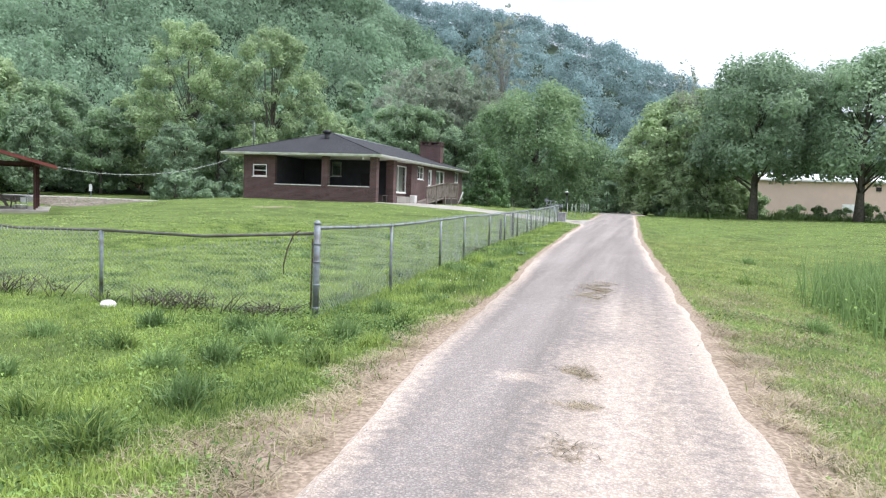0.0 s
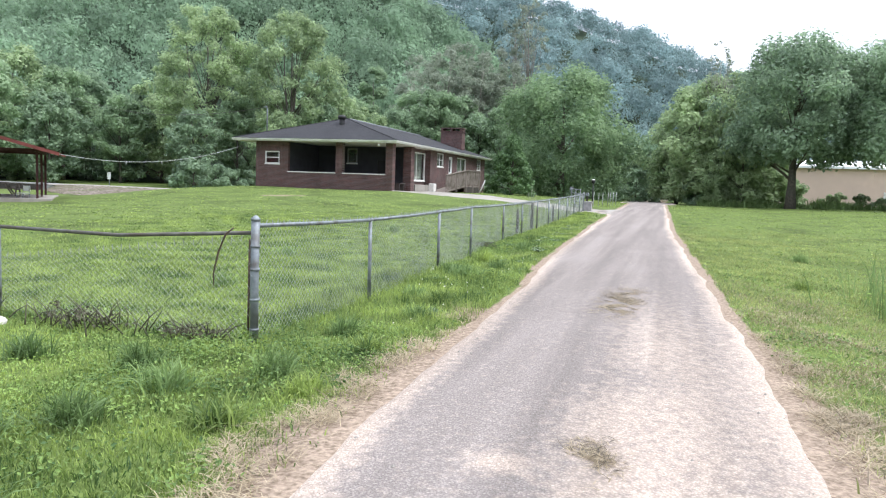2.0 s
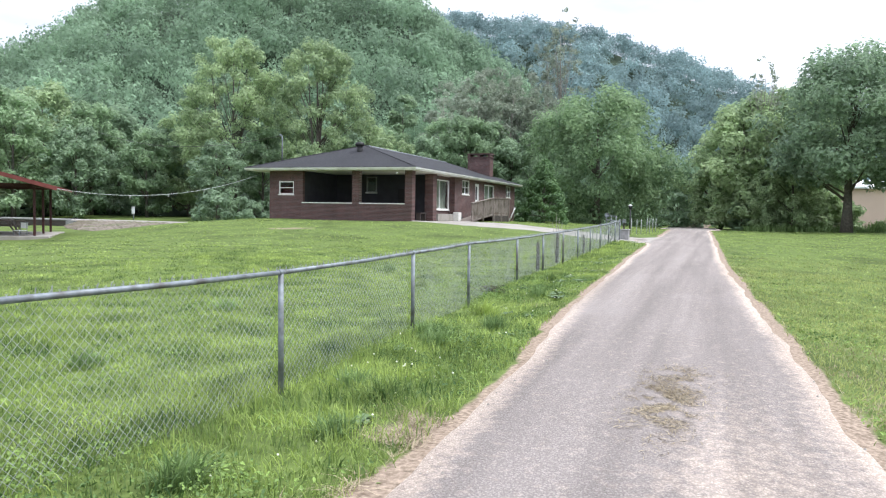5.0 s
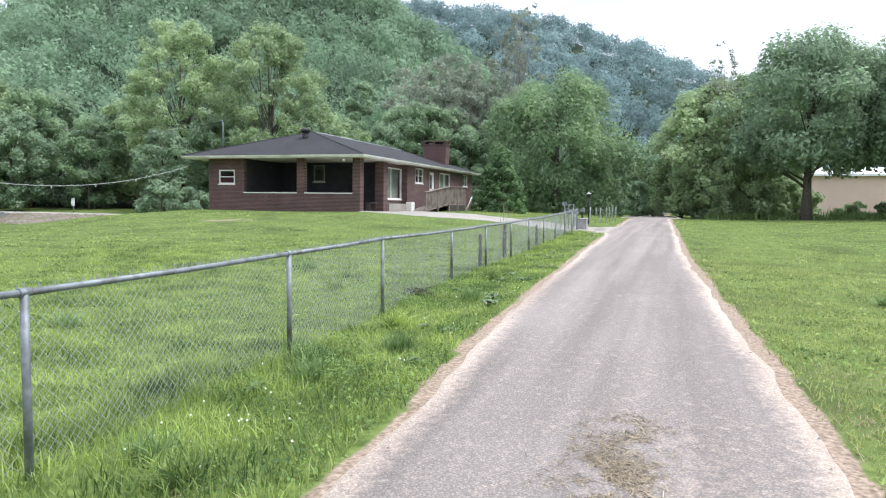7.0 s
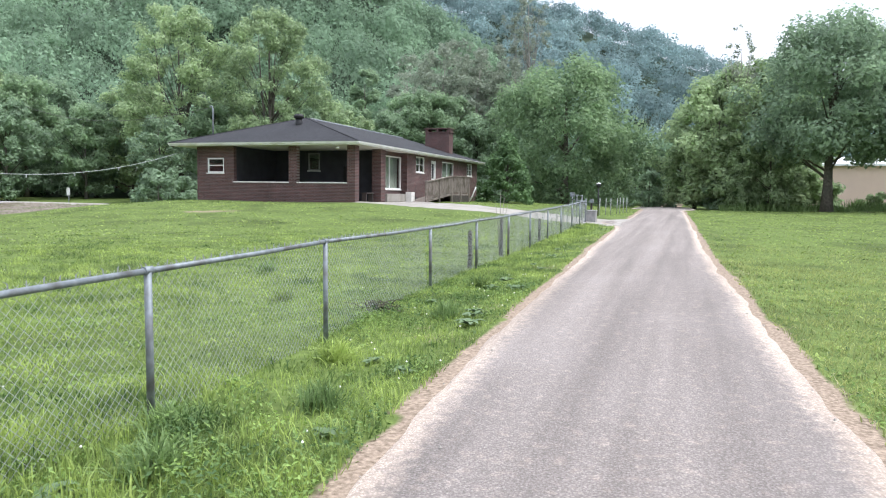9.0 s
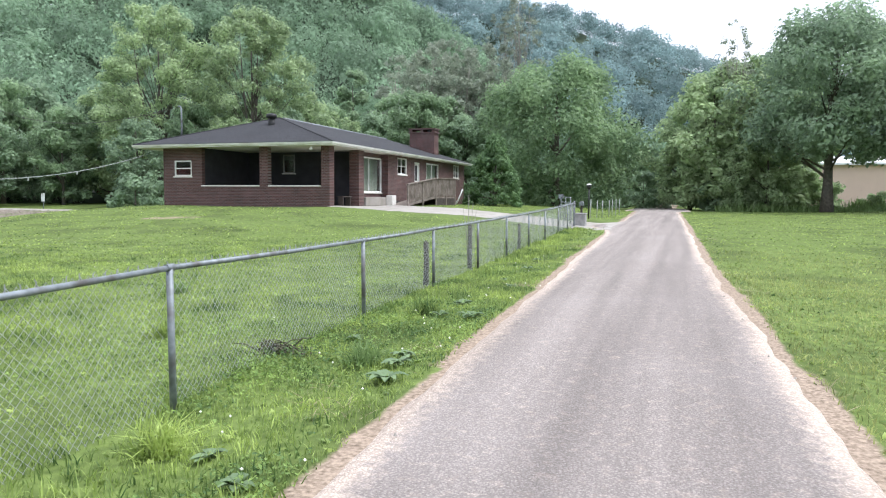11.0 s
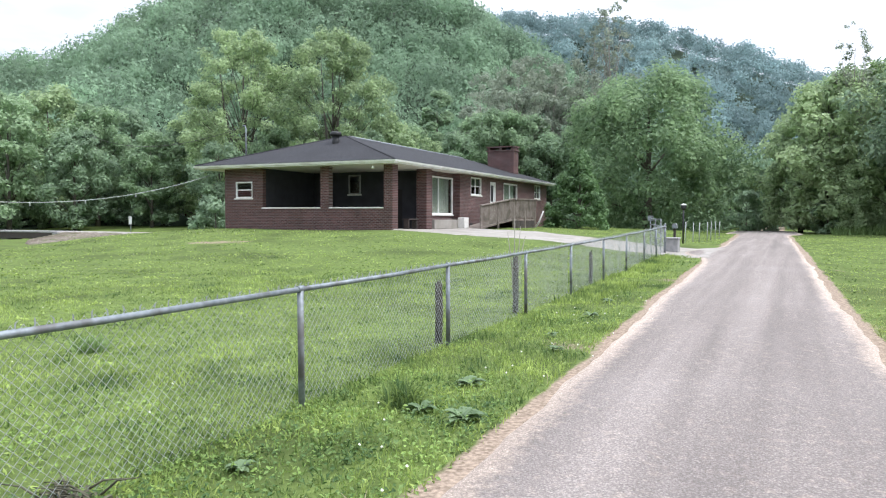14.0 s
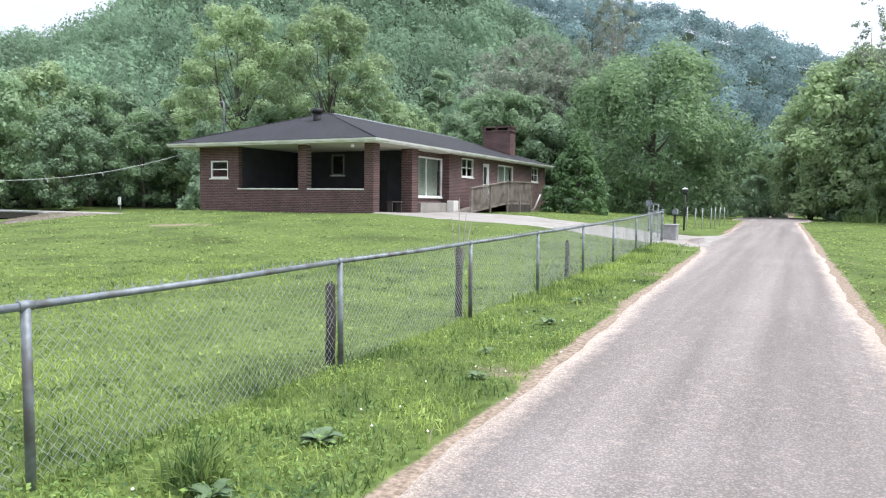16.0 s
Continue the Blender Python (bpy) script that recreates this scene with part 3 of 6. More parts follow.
def house():
    h = thing("house", (-21.5, 55, 0.95), "low red-brick ranch house with an open porch and dark hip roof", "house")
    # front wall: solid wing, half wall and piers
    wx0, wx1, wz0, wz1 = -25.76, -24.66, 2.56, 3.4
    w = pierced("x", X0, -24.0, ZB, ZE, Y0, 0.25, [(wx0, wx1, wz0, wz1)])
    wpart("wall", w, M_brick_x, h, "red brick front wall")
    wpart("half_wall", box(-24.0, -16.95, Y0, Y0 + 0.25, ZB, 2.02), M_brick_x, h, "low brick porch wall")
    for a, b in ((-24.05, -20.5), (-20.0, -17.0)):
        wpart("sill", box(a, b, Y0 - 0.05, Y0 + 0.29, 2.023, 2.085, 0.008), M_sill, h, "pale stone sill")
    for a, b, c, d in ((-20.5, -20.0, Y0 - 0.02, Y0 + 0.32), (-16.97, -16.5, Y0 - 0.02, Y0 + 0.5)):
        z0 = 2.02 if a < -20 else ZB
        wpart("pillar", box(a, b, c, d, z0, ZE, 0.01), M_brick_x, h, "square brick porch pillar")
    wpart("pillar", box(-17.1, -16.52, 47.1, 47.75, ZB, ZE, 0.01), M_brick_x, h, "square brick porch pillar")
    # porch: floor, back and end walls coloured dark to stand for shade
    wpart("porch_floor", box(-24.0, -16.4, Y0 + 0.25, 51.6, ZB, 1.02, 0.01), M_concrete, h, "concrete porch floor")
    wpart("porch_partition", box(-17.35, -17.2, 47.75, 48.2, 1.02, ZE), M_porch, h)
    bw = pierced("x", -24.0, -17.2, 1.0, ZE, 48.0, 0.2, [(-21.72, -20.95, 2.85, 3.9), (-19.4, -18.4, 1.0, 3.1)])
    wpart("porch_back_wall", bw, M_porch, h, "back wall of the porch, darkened for shade")
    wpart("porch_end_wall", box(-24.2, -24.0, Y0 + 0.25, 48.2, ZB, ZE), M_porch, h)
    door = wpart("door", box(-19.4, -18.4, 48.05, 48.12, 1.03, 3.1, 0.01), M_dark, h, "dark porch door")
    # This white frame gets a grey material to imitate the porch's shade.
    window(h, "y", -21.72, -20.95, 2.85, 3.9, 47.98, 1, shade_mat=M_greyblock)
    # side walls
    holes = [(52.75, 54.35, 2.92, 3.95), (55.75, 56.65, 1.35, 3.8), (58.05, 60.7, 2.15, 3.85), (64.3, 65.7, 2.98, 3.98)]
    sw = pierced("y", 51.2, Y1, ZB, ZE, X1, -0.25, holes)
    wpart("wall", sw, M_brick_y, h, "red brick side wall")
    wpart("wall", box(-17.2, X1 - 0.25, 51.2, 51.4, ZB, ZE), M_brick_x, h)
    wpart("wall", box(-17.2, -16.97, 47.75, 51.2, ZB, 1.78), M_brick_y, h)
    wpart("wall", box(-17.2, -16.97, 47.75, 51.2, 3.8, ZE), M_brick_y, h)
    wpart("wall", box(X0, X0 + 0.25, Y0 + 0.25, Y1, ZB, ZE), M_brick_y, h)
    wpart("wall", box(X0 + 0.25, X1 - 0.25, Y1 - 0.25, Y1, ZB, ZE), M_brick_x, h)
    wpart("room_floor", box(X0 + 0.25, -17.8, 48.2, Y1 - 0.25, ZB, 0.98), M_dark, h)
    # windows and door of the side
    window(h, "x", 52.75, 54.35, 2.92, 3.95, X1 - 0.06, 2)
    side = wpart("door", box(X1 - 0.14, X1 - 0.08, 55.8, 56.6, 1.4, 3.75, 0.01), M_white, h, "white half-glazed side door")
    wpart("door_frame", frame_bars("x", 55.75, 56.65, 1.35, 3.8, X1 - 0.05, 0.06), M_white, h)
    wpart("door_light", box(X1 - 0.078, X1 - 0.074, 55.95, 56.45, 2.6, 3.6), M_black, h, "dark door glass")
    window(h, "x", 58.05, 60.7, 2.15, 3.85, X1 - 0.06, 2, curtain=True)
    window(h, "x", 64.3, 65.7, 2.98, 3.98, X1 - 0.06, 2)
    window(h, "y", wx0, wx1, wz0, wz1, Y0 + 0.03, 1, bars=True)
    window(h, "x", 47.75, 51.2, 1.78, 3.8, -16.99, 2, curtain=True)
    wpart("planter", box(-16.96, -16.5, 48.0, 51.0, 1.02, 1.5, 0.02), M_concrete, h, "low concrete ledge under the window")
    wpart("step", box(-16.5, -16.1, 50.9, 51.5, 0.98, 1.62, 0.02), M_sill, h, "pale concrete block")
    roof(h)
    # chimney through the side slope
    ch = wpart("chimney", box(-19.62, -17.64, 63.0, 64.0, 4.2, 6.35), M_brick_x, h, "broad red brick chimney")
    def crown(name, bm):
        part(name, bm, M_brick_x).parent = ch
    crown("cap_base", box(-19.7, -17.56, 62.93, 64.07, 6.35, 6.42))
    for a in (-19.62, -18.75, -17.84):
        crown("cap_pier", box(a, a + 0.2, 63.0, 64.0, 6.42, 6.62))
    crown("cap_slab", box(-19.7, -17.56, 62.93, 64.07, 6.62, 6.7))
    flue = part("flue", tube([(-18.25, 63.5, 6.3), (-18.25, 63.5, 6.6)], 0.14), M_galv, None, "pale metal flue")
    flue.parent = ch
    # roof vent with its cap
    v = wpart("roof_vent", tube([(-21.35, 46.2, 5.1), (-21.35, 46.2, 5.82)], 0.2, 14), M_black, h, "black roof vent")
    cap = part("vent_cap", tube([(-21.35, 46.2, 5.8), (-21.35, 46.2, 5.84), (-21.35, 46.2, 6.0), (-21.35, 46.2, 6.05)], [0.24, 0.3, 0.28, 0.15], 14), M_black, None)
    cap.parent = v
    wpart("plumbing_pipe", tube([(-25.0, 46.6, 4.4), (-25.0, 46.6, 5.25)], 0.05), M_galv, h)
    mast = wpart("service_mast", tube([(-27.1, 46.0, 3.9), (-27.1, 46.0, 6.45), (-27.15, 46.0, 6.6), (-27.3, 46.0, 6.62)], 0.05), M_galv, h, "grey steel service mast")
    wpart("porch_lamp", tube([(-17.3, 43.2, 3.96), (-17.3, 43.15, 3.84)], [0.05, 0.09]), M_white, h, "small white eave lamp")
    wpart("crawl_vent", box(X1 - 0.02, X1 + 0.02, 52.6, 53.0, 1.05, 1.3), M_black, h)
    return h


def frame_bars(axis, a, b, z0, z1, at, w, thick=0.08):
    hole = [(a + w, b - w, z0 + w, z1 - w)]
    return pierced("x", a, b, z0, z1, at, thick, hole) if axis == "y" else pierced("y", a, b, z0, z1, at + 0.05, -thick, hole)


def window(h, axis, a, b, z0, z1, at, panes, curtain=False, bars=False, shade_mat=None):
    """A glazed window in a wall along x (axis y) or along y (axis x)."""
    win = wpart("window", frame_bars(axis, a, b, z0, z1, at, 0.075), shade_mat or M_white, h, "white-framed window greyed for porch shade" if shade_mat else "white-framed window")
    def child(name, bm, mat, label=""):
        ob = part(name, bm, mat, None, label)
        ob.parent = win
        return ob
    def slab(p, q, c, d, off, t):
        return box(p, q, at + off, at + off + t, c, d) if axis == "y" else box(at - off - t, at - off, p, q, c, d)
    step = (b - a - 0.15) / panes
    for i in range(panes):
        p = a + 0.075 + i * step
        g = child("pane", slab(p, p + step, z0 + 0.075, z1 - 0.075, 0.03, 0.006), M_glass)
        g.visible_shadow = False
        if i:
            child("mullion", slab(p - 0.03, p + 0.03, z0 + 0.075, z1 - 0.075, -0.01, 0.06), M_white)
    if bars or (panes == 2 and not curtain):
        zm = (z0 + z1) / 2
        child("meeting_rail", slab(a + 0.075, b - 0.075, zm - 0.025, zm + 0.025, -0.01, 0.06), M_white)
    lip = box(a - 0.05, b + 0.05, at - 0.07, at + 0.06, z0 - 0.06, z0 - 0.003) if axis == "y" else box(at - 0.02, at + 0.1, a - 0.05, b + 0.05, z0 - 0.06, z0 - 0.003)
    child("window_sill", lip, M_sill)
    if curtain:
        n = 60
        ys = np.linspace(a + 0.06, b - 0.06, n)
        xs = at - 0.2 + 0.03 * np.sin(ys * 26) if axis == "x" else at + 0.2
        v = np.concatenate([np.stack([xs, ys, np.full(n, z0)], -1), np.stack([xs, ys, np.full(n, z1)], -1)])
        f = np.array([(i, i + 1, n + i + 1, n + i) for i in range(n - 1)])
        child("curtain", mesh_np("curtain", v, f, M_curtain, True), M_curtain, "drawn grey-green curtain")


def roof(h):
    ex0, ex1, ey0, ey1, ze = -27.85, -16.05, 42.95, 67.75, 4.18
    rx, ry0, ry1, rz = -21.6, 47.5, 63.0, 5.9
    bm = bmesh.new()
    c = [bm.verts.new(p) for p in ((ex0, ey0, ze), (ex1, ey0, ze), (ex1, ey1, ze), (ex0, ey1, ze))]
    r = [bm.verts.new((rx, ry0, rz)), bm.verts.new((rx, ry1, rz))]
    for f in ((c[0], c[1], r[0]), (c[1], c[2], r[1], r[0]), (c[2], c[3], r[1]), (c[3], c[0], r[0], r[1])):
        bm.faces.new(f)
    geo = bmesh.ops.extrude_face_region(bm, geom=bm.faces[:])
    for v in geo["geom"]:
        if isinstance(v, bmesh.types.BMVert):
            v.co.z += 0.06
    rf = wpart("roof", bm, M_shingle, h, "dark grey shingled hip roof")
    cap = part("ridge_cap", tube([(rx, ry0 + 0.4, rz + 0.06), (rx, ry1, rz + 0.06)], 0.07, 6), M_galv, None, "pale ridge vent strip")
    cap.parent = rf
    for a in ((ex0, ey0), (ex1, ey0)):
        hc = part("hip_cap", tube([(a[0], a[1], ze + 0.05), (rx, ry0, rz + 0.05)], 0.05, 6), M_shingle, None)
        hc.parent = rf
    wpart("soffit", box(ex0 + 0.04, ex1 - 0.04, ey0 + 0.04, ey1 - 0.04, ze - 0.13, ze - 0.09), M_soffit, h, "cream boarded soffit")
    for a, b, c2, d in ((ex0, ex1, ey0 - 0.02, ey0 + 0.02), (ex0, ex1, ey1 - 0.02, ey1 + 0.02)):
        wpart("fascia", box(a, b, c2, d, ze - 0.13, ze + 0.02), M_white, h, "white painted fascia")
    for a in (ex0, ex1):
        wpart("fascia", box(a - 0.02, a + 0.02, ey0 + 0.02, ey1 - 0.02, ze - 0.13, ze + 0.02), M_white, h, "white painted fascia")
    def gut(p, q, axis):
        pts = [(0, -0.07), (0.08, -0.06), (0.11, 0.025), (0.095, 0.025), (0.07, -0.045), (0.0, -0.055)]
        if axis == "x":
            return prism([(ey0 - 0.02 - u, ze + w) for u, w in pts], "x", p, q)
        return prism([(ex1 + 0.02 + u, ze + w) for u, w in pts], "y", p, q)
    wpart("gutter", gut(ex0, ex1 + 0.1, "x"), M_white, h, "white metal gutter")
    wpart("gutter", gut(ey0 - 0.1, ey1, "y"), M_white, h, "white metal gutter")


house()


def ramp():
    r = thing("wooden_ramp", (-15.6, 56, 0.95), "weathered grey wooden access ramp with slatted rails", "ramp")
    deck = prism([(51.0, 1.02), (56.2, 1.55), (60.4, 1.55), (60.4, 1.45), (56.2, 1.45), (51.0, 0.98)], "x", -16.45, -15.2)
    wpart("deck", deck, M_deckwood, r)
    def top(y):
        return np.interp(y, (51.0, 56.2, 60.4), (2.25, 2.75, 2.8))
    def low(y):
        return np.interp(y, (51.0, 56.2, 60.4), (1.05, 1.56, 1.56))
    for y in (51.0, 53.6, 56.2, 58.3, 60.4):
        wpart("post", box(-15.22, -15.12, y - 0.05, y + 0.05, ground_z(-15.2, y) - 0.05, top(y) + 0.03, 0.006), M_deckwood, r)
    for y in np.arange(51.15, 60.3, 0.15):
        if min(abs(y - p) for p in (53.6, 56.2, 58.3)) > 0.07:
            wpart("baluster", box(-15.18, -15.15, y - 0.035, y + 0.035, float(low(y)) + 0.05, float(top(y)) - 0.02), M_deckwood, r)
    for x in (-16.4, -15.95, -15.5, -15.2):
        wpart("end_slat", box(x - 0.04, x + 0.04, 60.36, 60.42, 1.0, 2.75), M_deckwood, r)
    rail = prism([(50.95, 2.25), (56.2, 2.75), (60.45, 2.8), (60.45, 2.85), (56.2, 2.8), (50.95, 2.3)], "x", -15.25, -15.08)
    wpart("handrail", rail, M_deckwood, r)
    for y in np.arange(56.4, 60.3, 0.24):
        wpart("skirt_board", box(-15.24, -15.2, y, y + 0.2, 0.85, 1.44), M_oldwood, r)


ramp()
pv = thing("leaning_pipe", (-15.0, 60.9, 0.9), "white plastic downpipe leaning by the wall", "pipe")
wpart("pipe", tube([(-15.6, 61.6, 0.85), (-15.3, 61.6, 1.3), (-15.0, 61.7, 2.1)], 0.06), M_white, pv)
bench = thing("porch_bench", (-16.9, 46.6, 1.02), "small dark crate on the porch floor", "crate")
wpart("crate_side", box(-17.2, -16.82, 45.8, 46.8, 1.5, 1.55), M_oldwood, bench)
for yy in (45.85, 46.7):
    wpart("leg", box(-17.15, -16.87, yy, yy + 0.06, 1.022, 1.5), M_oldwood, bench)


# ---- chain-link fence ----
POSTS = [(6.57, 1.0), (9.43, 0.96), (12.5, 1.0), (15.41, 1.02), (19.16, 1.01), (22.1, 1.03), (25.1, 1.05), (27.95, 1.08), (31.0, 1.11), (34.0, 1.15), (37.1, 1.2), (39.8, 1.26), (42.2, 1.31)]


def fence_x(y):
    return np.interp(y, (6.57, 12.5, 15.4, 19.16, 22.1, 42.2), (-3.2, -3.22, -3.43, -3.58, -3.67, -4.18))


def fabric(a, b, za, zb, ga, gb, seed):
    """Diamond mesh between two posts: two sets of slanting wires, twisted ends standing over the rail."""
    a, b = np.array(a, dtype=float), np.array(b, dtype=float)
    length = np.hypot(*(b - a))
    d = (b - a) / length
    nrm = np.array([-d[1], d[0]])
    pitch, rise = 0.07, 1.0
    rng = np.random.default_rng(seed)
    vs, fs = [], []
    r = 0.002
    hgt = max(za - ga, zb - gb)
    def top(s): return za + (zb - za) * s / length + 0.03
    def bot(s): return ga + (gb - ga) * s / length
    for sign in (1, -1):
        for s0 in np.arange(-hgt, length + hgt, pitch):
            pts = []
            for k in range(9):
                q = k / 8
                s = s0 + sign * (q - 0.5) * hgt
                z = bot(np.clip(s, 0, length)) + (top(np.clip(s, 0, length)) - bot(np.clip(s, 0, length))) * q
                pts.append((s, z, q))
            inside = [p for p in pts if 0 <= p[0] <= length]
            if len(inside) < 2:
                continue
            base = len(vs)
            for s, z, q in inside:
                sway = 0.012 * math.sin(s * 5 + seed) * math.sin(q * 3.1)
                c = a + d * s + nrm * (0.003 * sign + 0.03 + sway)
                vs += [(c[0] - d[0] * r, c[1] - d[1] * r, z), (c[0] + d[0] * r, c[1] + d[1] * r, z), (c[0] + nrm[0] * r * 1.5, c[1] + nrm[1] * r * 1.5, z)]
            for k in range(len(inside) - 1):
                o = base + 3 * k
                fs += [(o, o + 1, o + 4, o + 3), (o + 1, o + 2, o + 5, o + 4), (o + 2, o, o + 3, o + 5)]
    for s in np.arange(0.03, length, pitch * 1.6):
        c = a + d * s + nrm * 0.03
        z = top(s)
        o = len(vs)
        lean, h = rng.uniform(-0.012, 0.012), rng.uniform(0.022, 0.04)
        for k, (w, up, off) in enumerate(((0.0025, -0.05, 0.0), (0.0035, h * 0.3, lean * 0.4), (0.0015, h * 0.7, lean * 1.5))):
            vs += [(c[0] + off - w, c[1] + off - w, z + up), (c[0] + off + w, c[1] + off + w * 0.3, z + up), (c[0] + off, c[1] + off + w, z + up)]
        for k in (o, o + 3):
            fs += [(k, k + 1, k + 4, k + 3), (k + 1, k + 2, k + 5, k + 4), (k + 2, k, k + 3, k + 5)]
    return mesh_np("mesh_fabric", vs, fs, M_wire)


def fence():
    f = thing("chain_link_fence", (-3.2, 6.57, -0.12), "grey galvanised chain-link fence along the lane", "fence")
    for i, (y, zt) in enumerate(POSTS):
        x = float(fence_x(y))
        zg = float(ground_z(x, y))
        if i in (0, len(POSTS) - 1):
            p = wpart("corner_post", tube([(x, y, zg - 0.1), (x - 0.005, y, zg + 0.55), (x, y, zt + 0.05)], 0.042, 12), M_galv, f, "thick galvanised corner post")
            c = part("post_cap", tube([(x, y, zt + 0.05), (x, y, zt + 0.07), (x, y, zt + 0.1)], [0.048, 0.046, 0.015], 12), M_galv)
            c.parent = p
            for zz in (0.12, 0.42, 0.72, 0.95):
                b = part("band", tube([(x, y, zg + zz), (x, y, zg + zz + 0.025)], 0.049, 12), M_galv)
                b.parent = p
        else:
            wpart("post", tube([(x + 0.01, y, zg - 0.1), (x, y, zt - 0.01)], 0.026, 10), M_galv, f)
            wpart("rail_clamp", tube([(x, y - 0.04, zt + 0.002), (x, y + 0.04, zt + 0.002)], 0.028, 8), M_galv, f)
    for i, ((ya, za), (yb, zb)) in enumerate(zip(POSTS, POSTS[1:])):
        xa, xb = float(fence_x(ya)), float(fence_x(yb))
        ym = (ya + yb) / 2
        wpart("top_rail", tube([(xa, ya, za), ((xa + xb) / 2, ym, (za + zb) / 2 - 0.008), (xb, yb, zb)], 0.0215, 8), M_galv, f)
        ga, gb = float(ground_z(xa, ya)) + 0.02, float(ground_z(xb, yb)) + 0.02
        wpart("mesh_fabric", fabric((xa, ya), (xb, yb), za, zb, ga, gb, i), M_wire, f, "diamond wire mesh")
    # the side run that leaves the corner across the yard
    side = [(-3.2, 6.57, 0.93), (-6.53, 6.6, 0.82), (-9.6, 6.75, 0.86), (-12.6, 6.95, 0.86), (-15.6, 7.2, 0.86)]
    for x, y, zt in side[1:]:
        zg = float(ground_z(x, y))
        wpart("post", tube([(x, y, zg - 0.1), (x, y, zt)], 0.027, 10), M_galv, f)
    for i, (a, b) in enumerate(zip(side, side[1:])):
        mid = ((a[0] + b[0]) / 2, (a[1] + b[1]) / 2, (a[2] + b[2]) / 2 - 0.06)
        wpart("top_rail", tube([a, mid, b], 0.02, 8), M_dullpipe, f, "sagging dull brown top rail" if i == 0 else "")
        ga, gb = float(ground_z(a[0], a[1])), float(ground_z(b[0], b[1]))
        drop = 0.35 if i == 0 else 0.1
        wpart("mesh_fabric", fabric(a[:2], b[:2], a[2] - 0.06, b[2] - drop, ga, gb, 40 + i), M_wire, f, "slumped diamond wire mesh")
    wpart("tension_bar", tube([(-3.27, 6.57, -0.05), (-3.27, 6.58, 0.86)], 0.012, 6), M_rust, f, "rusted tension bar")


fence()


def wood_post(y, x, zt):
    w = thing("wooden_post", (x, y, float(ground_z(x, y))), "weathered dark wooden post standing behind the fence", "post", "wooden posts behind the fence")
    zg = float(ground_z(x, y))
    bm = tube([(0, 0, -0.1), (0.01, 0, 0.35), (0.0, 0.01, zt - zg - 0.01), (0, 0, zt - zg)], [0.045, 0.042, 0.04, 0.03], 10)
    for v in bm.verts:
        v.co.x += random.uniform(-0.006, 0.006)
        v.co.y += random.uniform(-0.006, 0.006)
    part("stake", bm, M_oldwood, w)


for y, x, zt in ((22.16, -3.82, 0.82), (25.15, -3.93, 0.98), (30.3, -4.02, 0.83)):
    wood_post(y, x, zt)


# ---- trees ----
def leaf_cloud(rng, centres, radii, count, size, up=0.45, loose=0.4, inner=0.35):
    """Many small leaf sprays round the given clump centres: arrays of verts and quads."""
    k = rng.choice(len(centres), count, p=radii ** 2 / np.sum(radii ** 2))
    d = rng.normal(size=(count, 3))
    d /= np.linalg.norm(d, axis=1)[:, None]
    rad = radii[k] * np.clip(rng.normal(0.7 + 0.3 * inner, 0.3 - 0.24 * inner, count), 0.2, 1.3)
    p = centres[k] + d * rad[:, None] * np.array([1.0, 1.0, 0.8])
    nrm = d * 0.8 + rng.normal(size=(count, 3)) * loose + np.array([0, 0, up])
    nrm /= np.linalg.norm(nrm, axis=1)[:, None]
    t = np.cross(nrm, rng.normal(size=(count, 3)))
    t /= np.linalg.norm(t, axis=1)[:, None]
    b = np.cross(nrm, t)
    s = size * rng.uniform(0.55, 1.3, count)[:, None]
    a, w = s * rng.uniform(0.8, 1.2, count)[:, None], s * rng.uniform(0.45, 0.75, count)[:, None]
    fold = nrm * s * 0.2
    v = np.stack([p - t * a, p - b * w + fold, p + t * a, p + b * w + fold], 1).reshape(-1, 3)
    f = np.arange(count * 4).reshape(-1, 4)
    return v, f


def clumps(rng, n, height, base, radius, shape):
    """Clump centres in a crown's outline. shape: round, tall, cone, open."""
    out, rads = [], []
    while len(out) < n:
        q = rng.uniform(0, 1)
        if shape == "cone":
            env = (1 - q) ** 0.8 * 0.95 + 0.05
        elif shape in ("tall", "airy"):
            env = math.sin(math.pi * (0.12 + 0.83 * q)) ** 0.7
        else:
            env = math.sin(math.pi * (0.16 + 0.8 * q)) ** 0.55
        ang = rng.uniform(0, math.tau)
        lump = 1 + 0.22 * math.sin(ang * 3 + n) + 0.14 * math.sin(ang * 5 + q * 9)
        rr = radius * env * lump * rng.uniform(0.35 if shape != "cone" else 0.6, 0.92) ** 0.7
        out.append((rr * math.cos(ang), rr * math.sin(ang), base + (height - base) * q * 0.96))
        rads.append(radius * rng.uniform(0.14, 0.27) * (0.6 if shape == "cone" else 1) * (0.7 if shape == "open" else 0.62 if shape == "airy" else 1))
    return np.array(out), np.array(rads)


